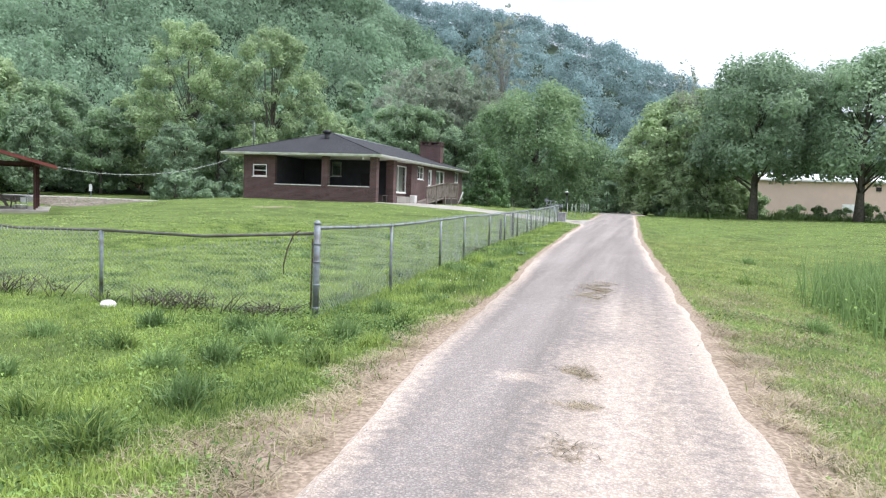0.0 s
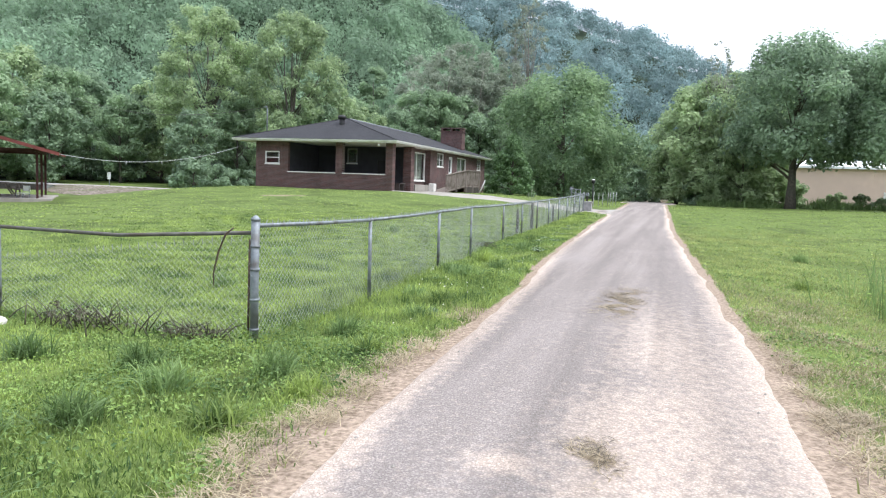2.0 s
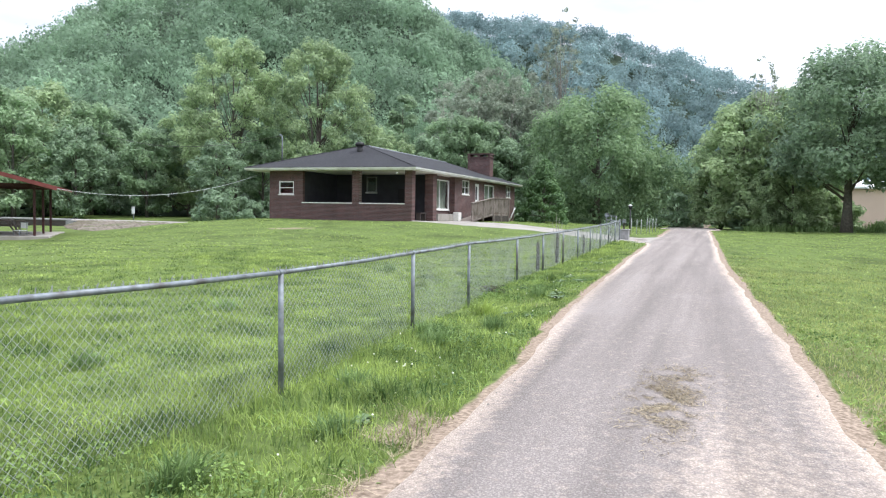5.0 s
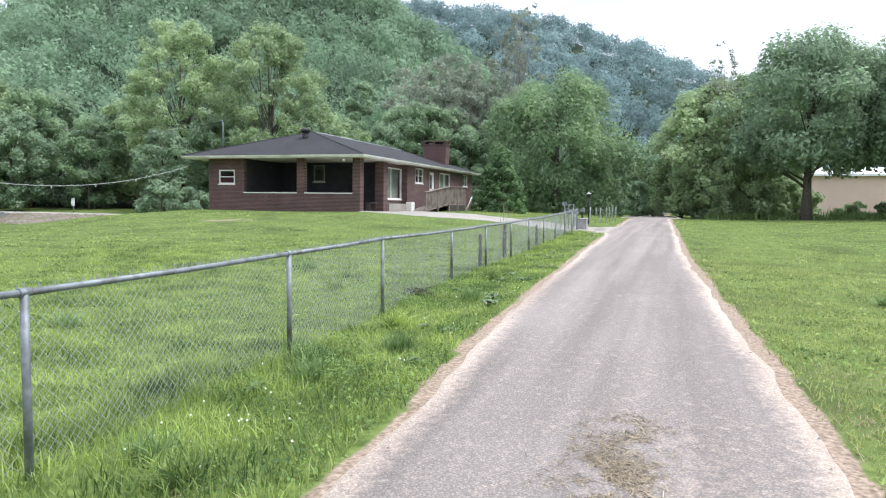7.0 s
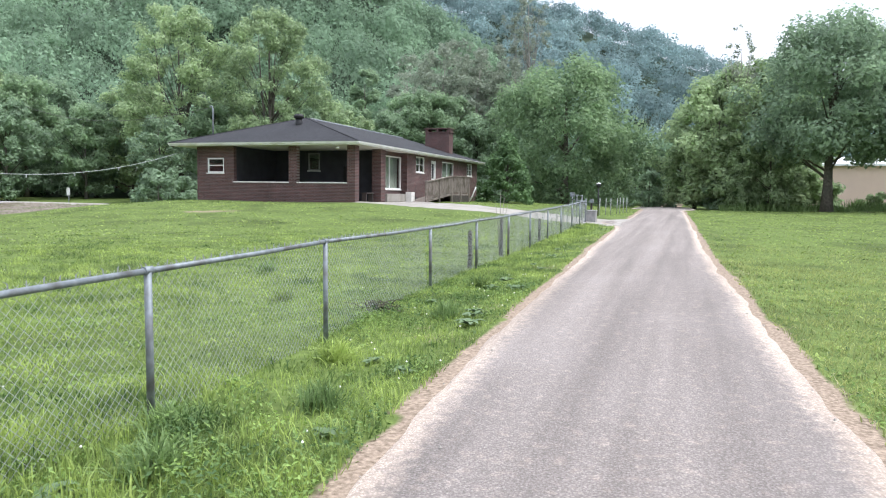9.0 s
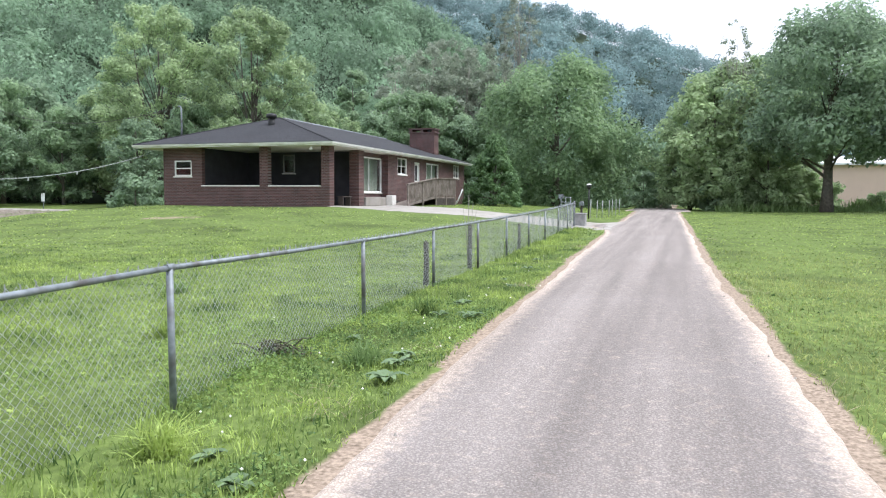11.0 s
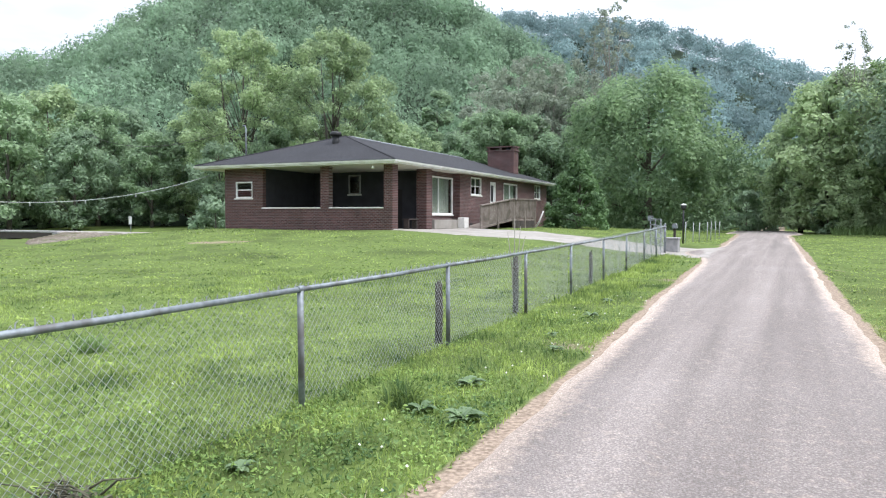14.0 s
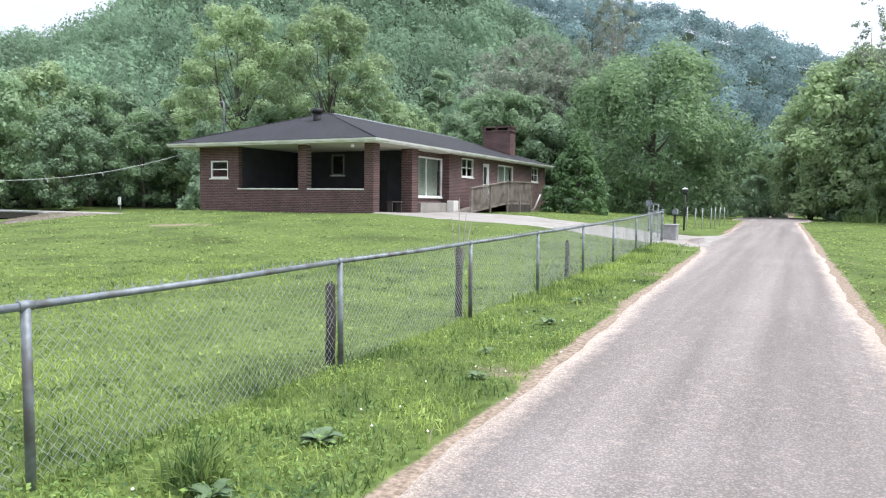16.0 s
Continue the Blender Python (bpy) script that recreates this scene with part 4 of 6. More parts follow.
def tree(name, label, height, base, radius, trunk, leaves, size, material, shape="round", seed=1, n=60, bark=None, limbs=9, twigs=0, group="", stems=1):
    """A tapered trunk, limbs that reach into the clumps, and a crown of leaf sprays; built at the origin."""
    rng = np.random.default_rng(seed)
    rnd = random.Random(seed)
    t = thing(name, (0, 0, 0), label, "tree" if name != "shrub" else "shrub", group)
    cs, rs = clumps(rng, n, height, base, radius, shape)
    bm = bmesh.new()
    steps = 7
    lean = (rnd.uniform(-0.03, 0.03) * height, rnd.uniform(-0.03, 0.03) * height)
    path = [(lean[0] * q ** 2 + rnd.uniform(-0.1, 0.1) * trunk, lean[1] * q ** 2, height * 0.86 * q - 0.3 * (q == 0)) for q in np.linspace(0, 1, steps)]
    rad = [trunk * (1.35 if i == 0 else 1) * (1 - 0.88 * i / (steps - 1)) for i in range(steps)]
    tube(path, rad, 9, bm)
    for k in range(stems - 1):
        a, b = Vector(path[1]), rnd.uniform(0, 1.5) + k * 3.0
        out = Vector((math.cos(b), math.sin(b), 0)) * radius * 0.42
        tube([a - Vector((0, 0, 0.4)), a + out * 0.35 + Vector((0, 0, height * 0.2)), a + out * 0.8 + Vector((0, 0, height * 0.45)), a + out + Vector((0, 0, height * 0.68))], [trunk * 0.7, trunk * 0.55, trunk * 0.33, trunk * 0.06], 7, bm)
    order = sorted(range(len(cs)), key=lambda i: -rs[i])[: limbs]
    for i in order:
        c = Vector(cs[i])
        q = min(max((c.z / height) * 0.74 - 0.06, 0.1), 0.8)
        a = Vector((lean[0] * q ** 2, lean[1] * q ** 2, height * 0.86 * q))
        m = a.lerp(c, 0.5) + Vector((0, 0, 0.06 * height * rnd.uniform(-0.2, 1)))
        r0 = trunk * (1 - 0.88 * q) * (0.5 if limbs < 20 else 0.32)
        tube([a, m, c], [r0, r0 * 0.55, r0 * 0.15], 6, bm)
        for _ in range(twigs):
            e = c + Vector((rnd.uniform(-1, 1), rnd.uniform(-1, 1), rnd.uniform(-0.1, 1.3))) * radius * 0.32
            tube([m.lerp(c, rnd.uniform(0.2, 0.9)), m.lerp(e, 0.6) + Vector((0, 0, 0.1)), e], [r0 * 0.3, r0 * 0.18, r0 * 0.05], 4, bm)
    part("trunk", bm, bark or M_bark, t)
    v, f = leaf_cloud(rng, cs, rs, leaves, size)
    part("crown", mesh_np("crown", v, f, material), material, t)
    return t


def put(t, x, y, rot=0.0, s=1.0, first=False, sink=0.0):
    z = float(ground_z(x, y)) - sink
    m = Matrix.LocRotScale((x, y, z), Euler((0, 0, rot)), (s, s, s))
    if first:
        t.matrix_basis = m
        return t
    c = copy_thing(t, m)
    c.matrix_basis = m
    return c


def away(eye, az, d):
    a = radians(az)
    return eye[0] + d * math.sin(a), eye[1] + d * math.cos(a)


E14, E0 = (-0.41, 15.0), (0.71, -1.77)

# single trees that stand out
pale = tree("tree", "tall pale-green spring tree with a bare forked trunk", 22.5, 4.0, 6.6, 0.3, 24000, 0.19, M_leaf_lime, "airy", 11, 210, limbs=60, twigs=2, stems=3)
put(pale, *away(E14, -40.8, 85), 0.4, first=True)
pale2 = tree("tree", "tall pale-green spring tree with thin foliage behind the house", 22.0, 3.6, 6.8, 0.28, 24000, 0.19, M_leaf_lime, "airy", 12, 210, limbs=60, twigs=2, stems=3)
put(pale2, *away(E14, -34.0, 80), 1.0, first=True)
cone = tree("tree", "rounded conical green tree on the wood's edge", 21.0, 3.0, 3.6, 0.3, 15000, 0.22, M_leaf_mid, "tall", 13, 60)
put(cone, *away(E14, -25.8, 108), 0.0, first=True)
maple = tree("tree", "broad full-leaved green maple beside the driveway", 13.2, 0.6, 7.2, 0.38, 36000, 0.18, M_leaf_maple, "round", 14, 150)
put(maple, *away(E14, -9.4, 63), 2.0, first=True)
shrub = tree("shrub", "dense dark evergreen shrub at the corner of the house", 5.3, 0.05, 2.5, 0.16, 17000, 0.1, M_conifer, "cone", 15, 230)
put(shrub, *away(E14, -14.6, 50), 0.0, first=True)
oak = tree("tree", "great dark spreading tree at the field's far edge", 15.4, 4.6, 6.7, 0.42, 32000, 0.19, M_leaf_deep, "round", 16, 210, limbs=34)
put(oak, 11.2, 75.3, 0.7, first=True)
put(oak, 20.4, 74.5, 2.6, 1.0)
put(oak, 30.5, 76.5, 4.2, 0.95)
snag = tree("tree", "slender half-bare tree rising over the wood", 17.5, 6.0, 1.9, 0.15, 1500, 0.12, M_leaf_dusty, "open", 17, 80, M_twig, 40, 2)
put(snag, 4.6, 82, 0.0, first=True)
put(snag, *away(E14, -12.3, 98), 1.3, 1.85)
put(snag, *away(E14, -13.4, 100), 2.3, 1.7)

# wood along the stream and round the lane's end
rng = np.random.default_rng(5)
wood_a = tree("tree", "green broadleaf tree in the wood behind the house", 15, 1.5, 4.6, 0.26, 11000, 0.24, M_leaf_mid, "round", 21, 95, group="trees of the wood")
wood_b = tree("tree", "dark green broadleaf tree in the wood behind the house", 14, 1.0, 4.4, 0.24, 10500, 0.24, M_leaf_deep, "tall", 22, 95, group="trees of the wood")
wood_c = tree("tree", "thin grey-green tree with bare upper limbs in the wood", 19, 3.0, 3.9, 0.2, 7500, 0.17, M_leaf_dusty, "open", 23, 130, M_twig, 44, 2, group="trees of the wood")
wood_d = tree("tree", "light green broadleaf tree in the wood behind the house", 14, 1.0, 4.8, 0.24, 11000, 0.24, M_leaf_lime, "round", 24, 95, group="trees of the wood")
kinds = {"a": wood_a, "b": wood_b, "c": wood_c, "d": wood_d}
used = set()
# kind, bearing from the lane, distance, top angle
WOOD = (
    "a -63 78 9.5,b -60 84 9,a -56.5 76 8.4,d -54 86 9.3,b -52.5 74 6.5,a -51 82 8.0,b -48.8 88 8.2,a -47.4 74 6.3,"
    "b -46.6 78 6.8,d -44 92 8.2,b -42.5 76 6.0,a -38.6 80 7.0,b -37 92 8.0,d -35.6 74 6.2,b -31.6 78 7.2,d -30 84 8.0,"
    "a -28.3 90 7.5,d -27.6 78 7.0,b -24.2 88 7.0,a -22.8 96 8.2,c -22.2 102 11.5,a -20.8 84 8.6,c -19.9 92 12.4,c -18.4 96 13.0,a -18.6 86 8.0,"
    "c -17.0 90 12.2,b -16.8 84 7.0,c -15.4 94 12.6,c -14.0 92 11.4,a -14.8 84 7.5,b -5.4 84 6.0,b -3.6 96 4.0,d -2.2 102 4.2,b -1.0 98 4.6"
)
for w in WOOD.split(","):
    k, az, d, el = w.split()
    d = float(d) + (14 if float(az) < -44 else 0)
    x, y = away(E14, float(az), d)
    src = kinds[k]
    tall = {"a": 15, "b": 14, "c": 19, "d": 14}[k]
    s = (1.5 + float(d) * math.tan(radians(float(el))) - float(ground_z(x, y))) / tall
    put(src, x, y, rng.uniform(0, 6.28), s, first=k not in used)
    used.add(k)
RIGHT = "d 0.2 88 6.5,d 1.6 84 8.2,a 2.6 92 8.4,d 3.6 86 9.0,d 4.6 80 5.0,d 5.2 90 8.8,b 19.5 100 7.5,a 22 90 9.5,b 25 86 9,d 3.0 80 3.4,b 28 82 9,a 33 80 9"
for w in RIGHT.split(","):
    k, az, d, el = w.split()
    x, y = away(E0, float(az), float(d))
    tall = {"a": 15, "b": 14, "c": 19, "d": 14}[k]
    s = (1.4 + float(d) * math.tan(radians(float(el))) - float(ground_z(x, y))) / tall
    put(kinds[k], x, y, rng.uniform(0, 6.28), s)
left_tree = tree("tree", "light green leafy tree beside the pavilion", 7.5, 0.4, 2.6, 0.14, 5200, 0.16, M_leaf_lime, "round", 31, 50)
put(left_tree, -32.8, 26.3, 0.0, first=True)

bush_a = tree("shrub", "low green bush on the wood's edge", 3.2, 0.0, 2.2, 0.06, 1500, 0.22, M_leaf_deep, "round", 41, 26, limbs=5, group="bushes on the wood's edge")
bush_b = tree("shrub", "low pale bush on the wood's edge", 2.6, 0.0, 2.0, 0.05, 1400, 0.21, M_leaf_lime, "round", 42, 26, limbs=5, group="bushes on the wood's edge")
first_a = first_b = True
for i in range(45):
    if i < 40:
        x, y = away(E14, -64 + i * 1.62, (rng.uniform(94, 100) if i < 13 else rng.uniform(68, 76)) if i < 28 else rng.uniform(72, 82))
        if -29 < x < -13 and y < 73:
            y = rng.uniform(74, 79)
    else:
        x, y = away(E0, 1.5 + (i - 40) * 1.25, rng.uniform(80, 88))
    if rng.uniform() < (0.7 if i < 40 else 0.5):
        put(bush_a, x, y, rng.uniform(0, 6), rng.uniform(0.5, 1.15) if i < 40 else rng.uniform(0.4, 0.8), first=first_a)
        first_a = False
    else:
        put(bush_b, x, y, rng.uniform(0, 6), rng.uniform(0.4, 0.9) if i < 40 else rng.uniform(0.3, 0.7), first=first_b)
        first_b = False

for az, d, size in ((6.4, 86, 1.5), (7.6, 88, 1.1), (10.4, 84, 0.6), (12.2, 81, 0.55), (13.4, 82, 0.5), (15.2, 84, 0.7)):
    put(bush_b, *away(E0, az, d), az * 2, size)

# ---- wooded hills ----
NEAR_AZ, NEAR_EL = (-120, -75, -60, -56, -51, -48, -44, -36, -28, -22, -17, -12, -7, 0, 10), (3, 5.0, 7.0, 7.9, 9.9, 11.5, 13.8, 17, 17, 14.2, 10.5, 6.5, 3.0, 0.8, 0)
FAR_AZ, FAR_EL = (-180, -90, -60, -40, -25, -19.8, -12.7, -8, -4, 0, 3, 8, 20, 45, 90, 180), (2.5, 6, 8.0, 12, 15.0, 14.7, 13.6, 13.1, 11.4, 9.6, 8.4, 7.0, 4.5, 3.5, 2.5, 2.5)
HUB = (0.0, 8.0)


def hill_z(az, d):
    near = 235 * np.tan(np.radians(np.interp(az, NEAR_AZ, NEAR_EL))) * (smooth(92, 238, d) * 0.55 + 0.45 * np.clip((d - 92) / 146, 0, 1)) * (1 - 0.5 * smooth(260, 330, d))
    far = 460 * np.tan(np.radians(np.interp(az, FAR_AZ, FAR_EL))) * (smooth(250, 465, d) * 0.5 + 0.5 * np.clip((d - 250) / 215, 0, 1)) * (1 - 0.6 * smooth(480, 640, d))
    x, y = HUB[0] + d * np.sin(np.radians(az)), HUB[1] + d * np.cos(np.radians(az))
    bumps = 4.0 * wobble(x, y, 22) * smooth(110, 200, d) + 6.0 * wobble(x, y, 60, 2.0) * smooth(300, 420, d)
    return np.maximum(near, far) + bumps - 1.2


def hills():
    az, d = np.meshgrid(np.linspace(-180, 180, 241), np.concatenate([np.arange(90, 300, 8), np.arange(300, 700, 16)]))
    z = hill_z(az, d)
    x, y = HUB[0] + d * np.sin(np.radians(az)), HUB[1] + d * np.cos(np.radians(az))
    idx = np.arange(az.size).reshape(az.shape)
    f = np.stack([idx[:-1, :-1], idx[:-1, 1:], idx[1:, 1:], idx[1:, :-1]], -1).reshape(-1, 4)
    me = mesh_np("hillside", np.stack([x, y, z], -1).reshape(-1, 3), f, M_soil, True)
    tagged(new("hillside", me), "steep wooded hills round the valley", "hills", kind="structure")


hills()


def far_wood(name, label, n, az_range, d_range, leaves, leaf, tall, material, seed):
    """Crowns of a far hillside wood, each of many small sprays, joined into one."""
    rng = np.random.default_rng(seed)
    protos = []
    for k in range(9):
        lumps = rng.normal(size=(9, 3))
        lumps /= np.linalg.norm(lumps, axis=1)[:, None]
        lumps[:, 2] = np.abs(lumps[:, 2]) * 0.9 - 0.15
        cs = np.concatenate([[(0, 0, 0.5)], lumps * np.array([0.27, 0.27, 0.3 + 0.04 * (k % 3)]) + np.array([0, 0, 0.52])])
        rs = np.concatenate([[0.33], rng.uniform(0.13, 0.2, 9)])
        q = leaf_cloud(rng, cs, rs, leaves, leaf, 0.1, 0.05, 0.95)[0].reshape(-1, 4, 3)
        protos.append(q[:, (0, 1, 3)].reshape(-1, 3))
    d = np.sqrt(rng.uniform(d_range[0] ** 2, d_range[1] ** 2, n))
    az = rng.uniform(*az_range, n)
    z = hill_z(az, d)
    x, y = HUB[0] + d * np.sin(np.radians(az)), HUB[1] + d * np.cos(np.radians(az))
    vs = []
    for i in range(n):
        h = tall * rng.uniform(0.6, 1.35)
        w = h * rng.uniform(0.75, 1.05)
        a = rng.uniform(0, 6.28)
        c, s = math.cos(a), math.sin(a)
        p = protos[i % 9]
        vs.append(np.stack([x[i] + (p[:, 0] * c - p[:, 1] * s) * w, y[i] + (p[:, 0] * s + p[:, 1] * c) * w, z[i] - 1.0 + p[:, 2] * h], -1))
    v = np.concatenate(vs)
    me = mesh_np(name, v, np.arange(len(v)).reshape(-1, 3), material)
    tone = me.attributes.new("tone", "FLOAT", "POINT")
    tone.data.foreach_set("value", np.repeat(rng.uniform(0, 1, n), len(protos[0])).astype(np.float32))
    tagged(new(name, me), label, "woods", kind="stuff")


far_wood("hillside_wood", "dense green broadleaf wood on the near hillside", 1900, (-64, 6), (105, 262), 330, 0.044, 11.5, M_leaf_hill, 51)
far_wood("ridge_wood", "wood on the far ridge, tinted blue-green for haze", 2200, (-34, 16), (265, 478), 150, 0.064, 14.0, M_leaf_ridge, 52)


# ---- barn beyond the field ----
def barn():
    b = thing("barn", (34, 124, 0.4), "long tan metal farm building with a white roof", "barn")
    wpart("wall", box(8, 62, 122, 122.2, -0.2, 6.2), M_barnwall, b, "tan ribbed siding")
    wpart("wall", box(8, 8.2, 122.2, 140, -0.2, 6.2), M_barnwall, b)
    wpart("wall", box(61.8, 62, 122.2, 140, -0.2, 6.2), M_barnwall, b)
    wpart("wall", box(8.2, 61.8, 139.8, 140, -0.2, 6.2), M_barnwall, b)
    wpart("roof", prism([(121.4, 6.2), (131, 7.6), (140.6, 6.2), (140.6, 6.4), (131, 7.85), (121.4, 6.5)], "x", 7.5, 62.5), M_barnroof, b, "low white metal roof")
    for x in np.arange(9, 62, 0.9):
        wpart("rib", box(x, x + 0.03, 121.98, 122.0, -0.2, 6.2), M_barnwall, b)
    for x in (30.2, 43.0):
        wpart("window", box(x, x + 1.9, 121.9, 121.97, 1.4, 2.9), M_white, b, "pale shuttered window")
        wpart("vent", box(x + 4.5, x + 5.2, 121.85, 121.97, 5.0, 5.6), M_black, b)
        wpart("downpipe", tube([(x + 2.6, 121.9, 0), (x + 2.6, 121.9, 6.1)], 0.07), M_white, b)


barn()


# ---- pavilion, bank and bridge by the stream ----
def pavilion():
    # built square, its gable end turned to the lane
    p = thing("pavilion", (0, 0, 0), "open picnic pavilion with a dark red metal roof", "pavilion")
    half, deep, eave, ridge = 4.4, 8.5, 2.52, 3.72
    part("slab", box(-half + 0.5, half - 0.4, 0.3, deep - 0.3, -0.2, 0.1, 0.02), M_concrete, p, "concrete slab")
    for x in (-half + 1.1, half - 1.1):
        for y in (0.8, deep / 2, deep - 0.8):
            part("post", box(x - 0.06, x + 0.06, y - 0.06, y + 0.06, 0.1, eave + 0.1, 0.01), M_redwood, p)
        part("beam", box(x - 0.07, x + 0.07, 0.3, deep - 0.3, eave + 0.1, eave + 0.28), M_redwood, p)
    for y in (0.8, deep - 0.8):
        part("beam", box(-half + 1.2, half - 1.2, y - 0.06, y + 0.06, eave + 0.1, eave + 0.26), M_redwood, p)
    for s in (1, -1):
        part("roof_slope", prism([(s * half, eave), (0, ridge), (0, ridge + 0.07), (s * half, eave + 0.07)], "y", 0, deep), M_redmetal, p, "dark red ribbed metal roofing")
        part("bargeboard", prism([(s * half, eave - 0.08), (0, ridge - 0.08), (0, ridge + 0.1), (s * half, eave + 0.1)], "y", -0.06, -0.002), M_redmetal, p)
        for y in np.arange(0.3, deep, 0.6):
            part("roof_rib", prism([(s * half, eave + 0.07), (0, ridge + 0.07), (0, ridge + 0.11), (s * half, eave + 0.11)], "y", y, y + 0.05), M_redmetal, p)
    a = radians(43)
    p.matrix_basis = pose(-31.0 - half * math.cos(a), 31.5 - half * math.sin(a), -0.12, 0, 0, 43)


pavilion()


def picnic_table(x, y, rot):
    t = thing("picnic_table", (x, y, -0.02), "grey wooden picnic table on the pavilion slab", "picnic table")
    t.matrix_basis = pose(x, y, -0.02, 0, 0, rot)
    for i in range(4):
        part("top_board", box(-0.9, 0.9, -0.36 + i * 0.18, -0.2 + i * 0.18, 0.72, 0.76), M_deckwood, t)
    for s in (-0.72, 0.5):
        part("seat_board", box(-0.9, 0.9, s, s + 0.22, 0.42, 0.46), M_deckwood, t)
    for u in (-0.65, 0.6):
        part("trestle", prism([(-0.7, 0.0), (-0.6, 0.0), (-0.15, 0.72), (-0.25, 0.72)], "x", u, u + 0.06), M_deckwood, t)
        part("trestle", prism([(0.6, 0.0), (0.7, 0.0), (0.25, 0.72), (0.15, 0.72)], "x", u, u + 0.06), M_deckwood, t)
        part("brace", box(u - 0.03, u - 0.002, -0.7, 0.7, 0.36, 0.42), M_deckwood, t)


picnic_table(-35.6, 32.2, 60)
picnic_table(-38.2, 34.2, 133)

# Made-up chair shape where a pale boulder-like heap lies by the post.
chair = thing("folding_chair", (-33.2, 31.8, -0.25), "chair shape standing in for pale rubble beside the pavilion post", "chair")
zc = float(ground_z(-33.2, 31.3))
wpart("seat", box(-33.5, -33.0, 31.0, 31.45, zc + 0.42, zc + 0.46, 0.01), M_white, chair)
wpart("backrest", box(-33.5, -33.0, 31.47, 31.5, zc + 0.55, zc + 0.85, 0.01), M_white, chair)
for cx in (-33.48, -33.04):
    for cy in (31.02, 31.46):
        wpart("leg", tube([(cx, cy, zc - 0.02), (cx, cy, zc + (0.42 if cy < 31.2 else 0.86))], 0.018, 6), M_galv, chair)


def back_lane():
    # pale lane beyond the lawn, with the rubble bank below it
    pts = [(-60.5, 60.4, 0.22), (-59, 60, 0.25), (-57, 59.5, 0.28), (-47, 57.5, 0.3), (-39, 54, 0.32), (-33, 56, 0.4), (-28, 62, 0.6)]
    a = np.array(pts)
    s = np.linspace(0, len(pts) - 1, 70)
    c = np.stack([np.interp(s, range(len(pts)), a[:, k]) for k in range(3)], -1)
    t = np.gradient(c[:, :2], axis=0)
    nrm = np.stack([-t[:, 1], t[:, 0]], -1) / np.linalg.norm(t, axis=1)[:, None]
    rows = []
    for off, dz in ((1.2, 0.0), (0.0, 0.03), (-1.0, 0.0), (-1.1, -0.12)):
        rows.append(np.concatenate([c[:, :2] + nrm * off, c[:, 2:] + dz], 1))
    v = np.stack(rows, 1)
    idx = np.arange(v.shape[0] * v.shape[1]).reshape(v.shape[:2])
    f = np.stack([idx[:-1, :-1], idx[:-1, 1:], idx[1:, 1:], idx[1:, :-1]], -1).reshape(-1, 4)
    tagged(new("back_lane", mesh_np("back_lane", v.reshape(-1, 3), f, M_concrete, True)), "pale concrete lane beyond the lawn", "lane", kind="structure")
    rng = np.random.default_rng(8)
    n, k = 150, 30
    s = np.linspace(0.0, 4.6, n)
    reach = np.interp(s, (0, 1.5, 3, 4, 4.6), (12, 17, 19, 9, 0.5))
    c = np.stack([np.interp(s, range(len(pts)), a[:, q]) for q in range(3)], -1)
    v = np.zeros((n, k, 3))
    for j in range(k):
        q = j / (k - 1)
        v[:, j, 0] = c[:, 0] + reach * 0.66 * q + 0.6
        v[:, j, 1] = c[:, 1] - 0.8 - reach * 0.75 * q
        v[:, j, 2] = c[:, 2] - 0.1 + (ground_z(v[:, j, 0], v[:, j, 1]) + 0.02 - c[:, 2] + 0.1) * q + rng.uniform(-0.02, 0.13, n) * (0 < j < k - 1)
    idx = np.arange(n * k).reshape(n, k)
    f = np.stack([idx[:-1, :-1], idx[:-1, 1:], idx[1:, 1:], idx[1:, :-1]], -1).reshape(-1, 4)
    tagged(new("rubble_bank", mesh_np("rubble_bank", v.reshape(-1, 3), f, M_rubble)), "bare bank of earth and broken rubble", "bank", kind="structure")


back_lane()


def bridge():
    b = thing("bridge", (-75, 61, -0.8), "low dark footbridge with a grey concrete deck over the stream", "bridge")
    wpart("deck", box(-95, -60.4, 59.9, 62.0, 0.08, 0.24, 0.02), M_greyblock, b, "grey concrete deck")
    wpart("girder", box(-95, -60.6, 59.95, 60.1, -0.5, 0.08), M_oldwood, b, "dark girder")
    wpart("girder", box(-95, -60.6, 61.8, 61.95, -0.5, 0.08), M_oldwood, b, "dark girder")
    wpart("abutment", box(-62.0, -60.3, 59.8, 62.1, -1.4, 0.07), M_greyblock, b, "concrete abutment")
    for x in (-70, -79, -88):
        wpart("pier", box(x, x + 0.9, 60.2, 61.7, -2.2, 0.08), M_greyblock, b, "concrete pier")


bridge()

rs = thing("road_sign", (-63, 70, 0.0), "small white sign on a thin post", "sign")
sx, sy = away((0.12, 8.55), -45.8, 84)
wpart("post", tube([(sx, sy, -0.4), (sx, sy, 1.6)], 0.05, 6), M_galv, rs)
wpart("plate", box(sx - 0.22, sx + 0.22, sy - 0.07, sy - 0.05, 0.85, 1.65, 0.004), M_white, rs, "blank white plate")


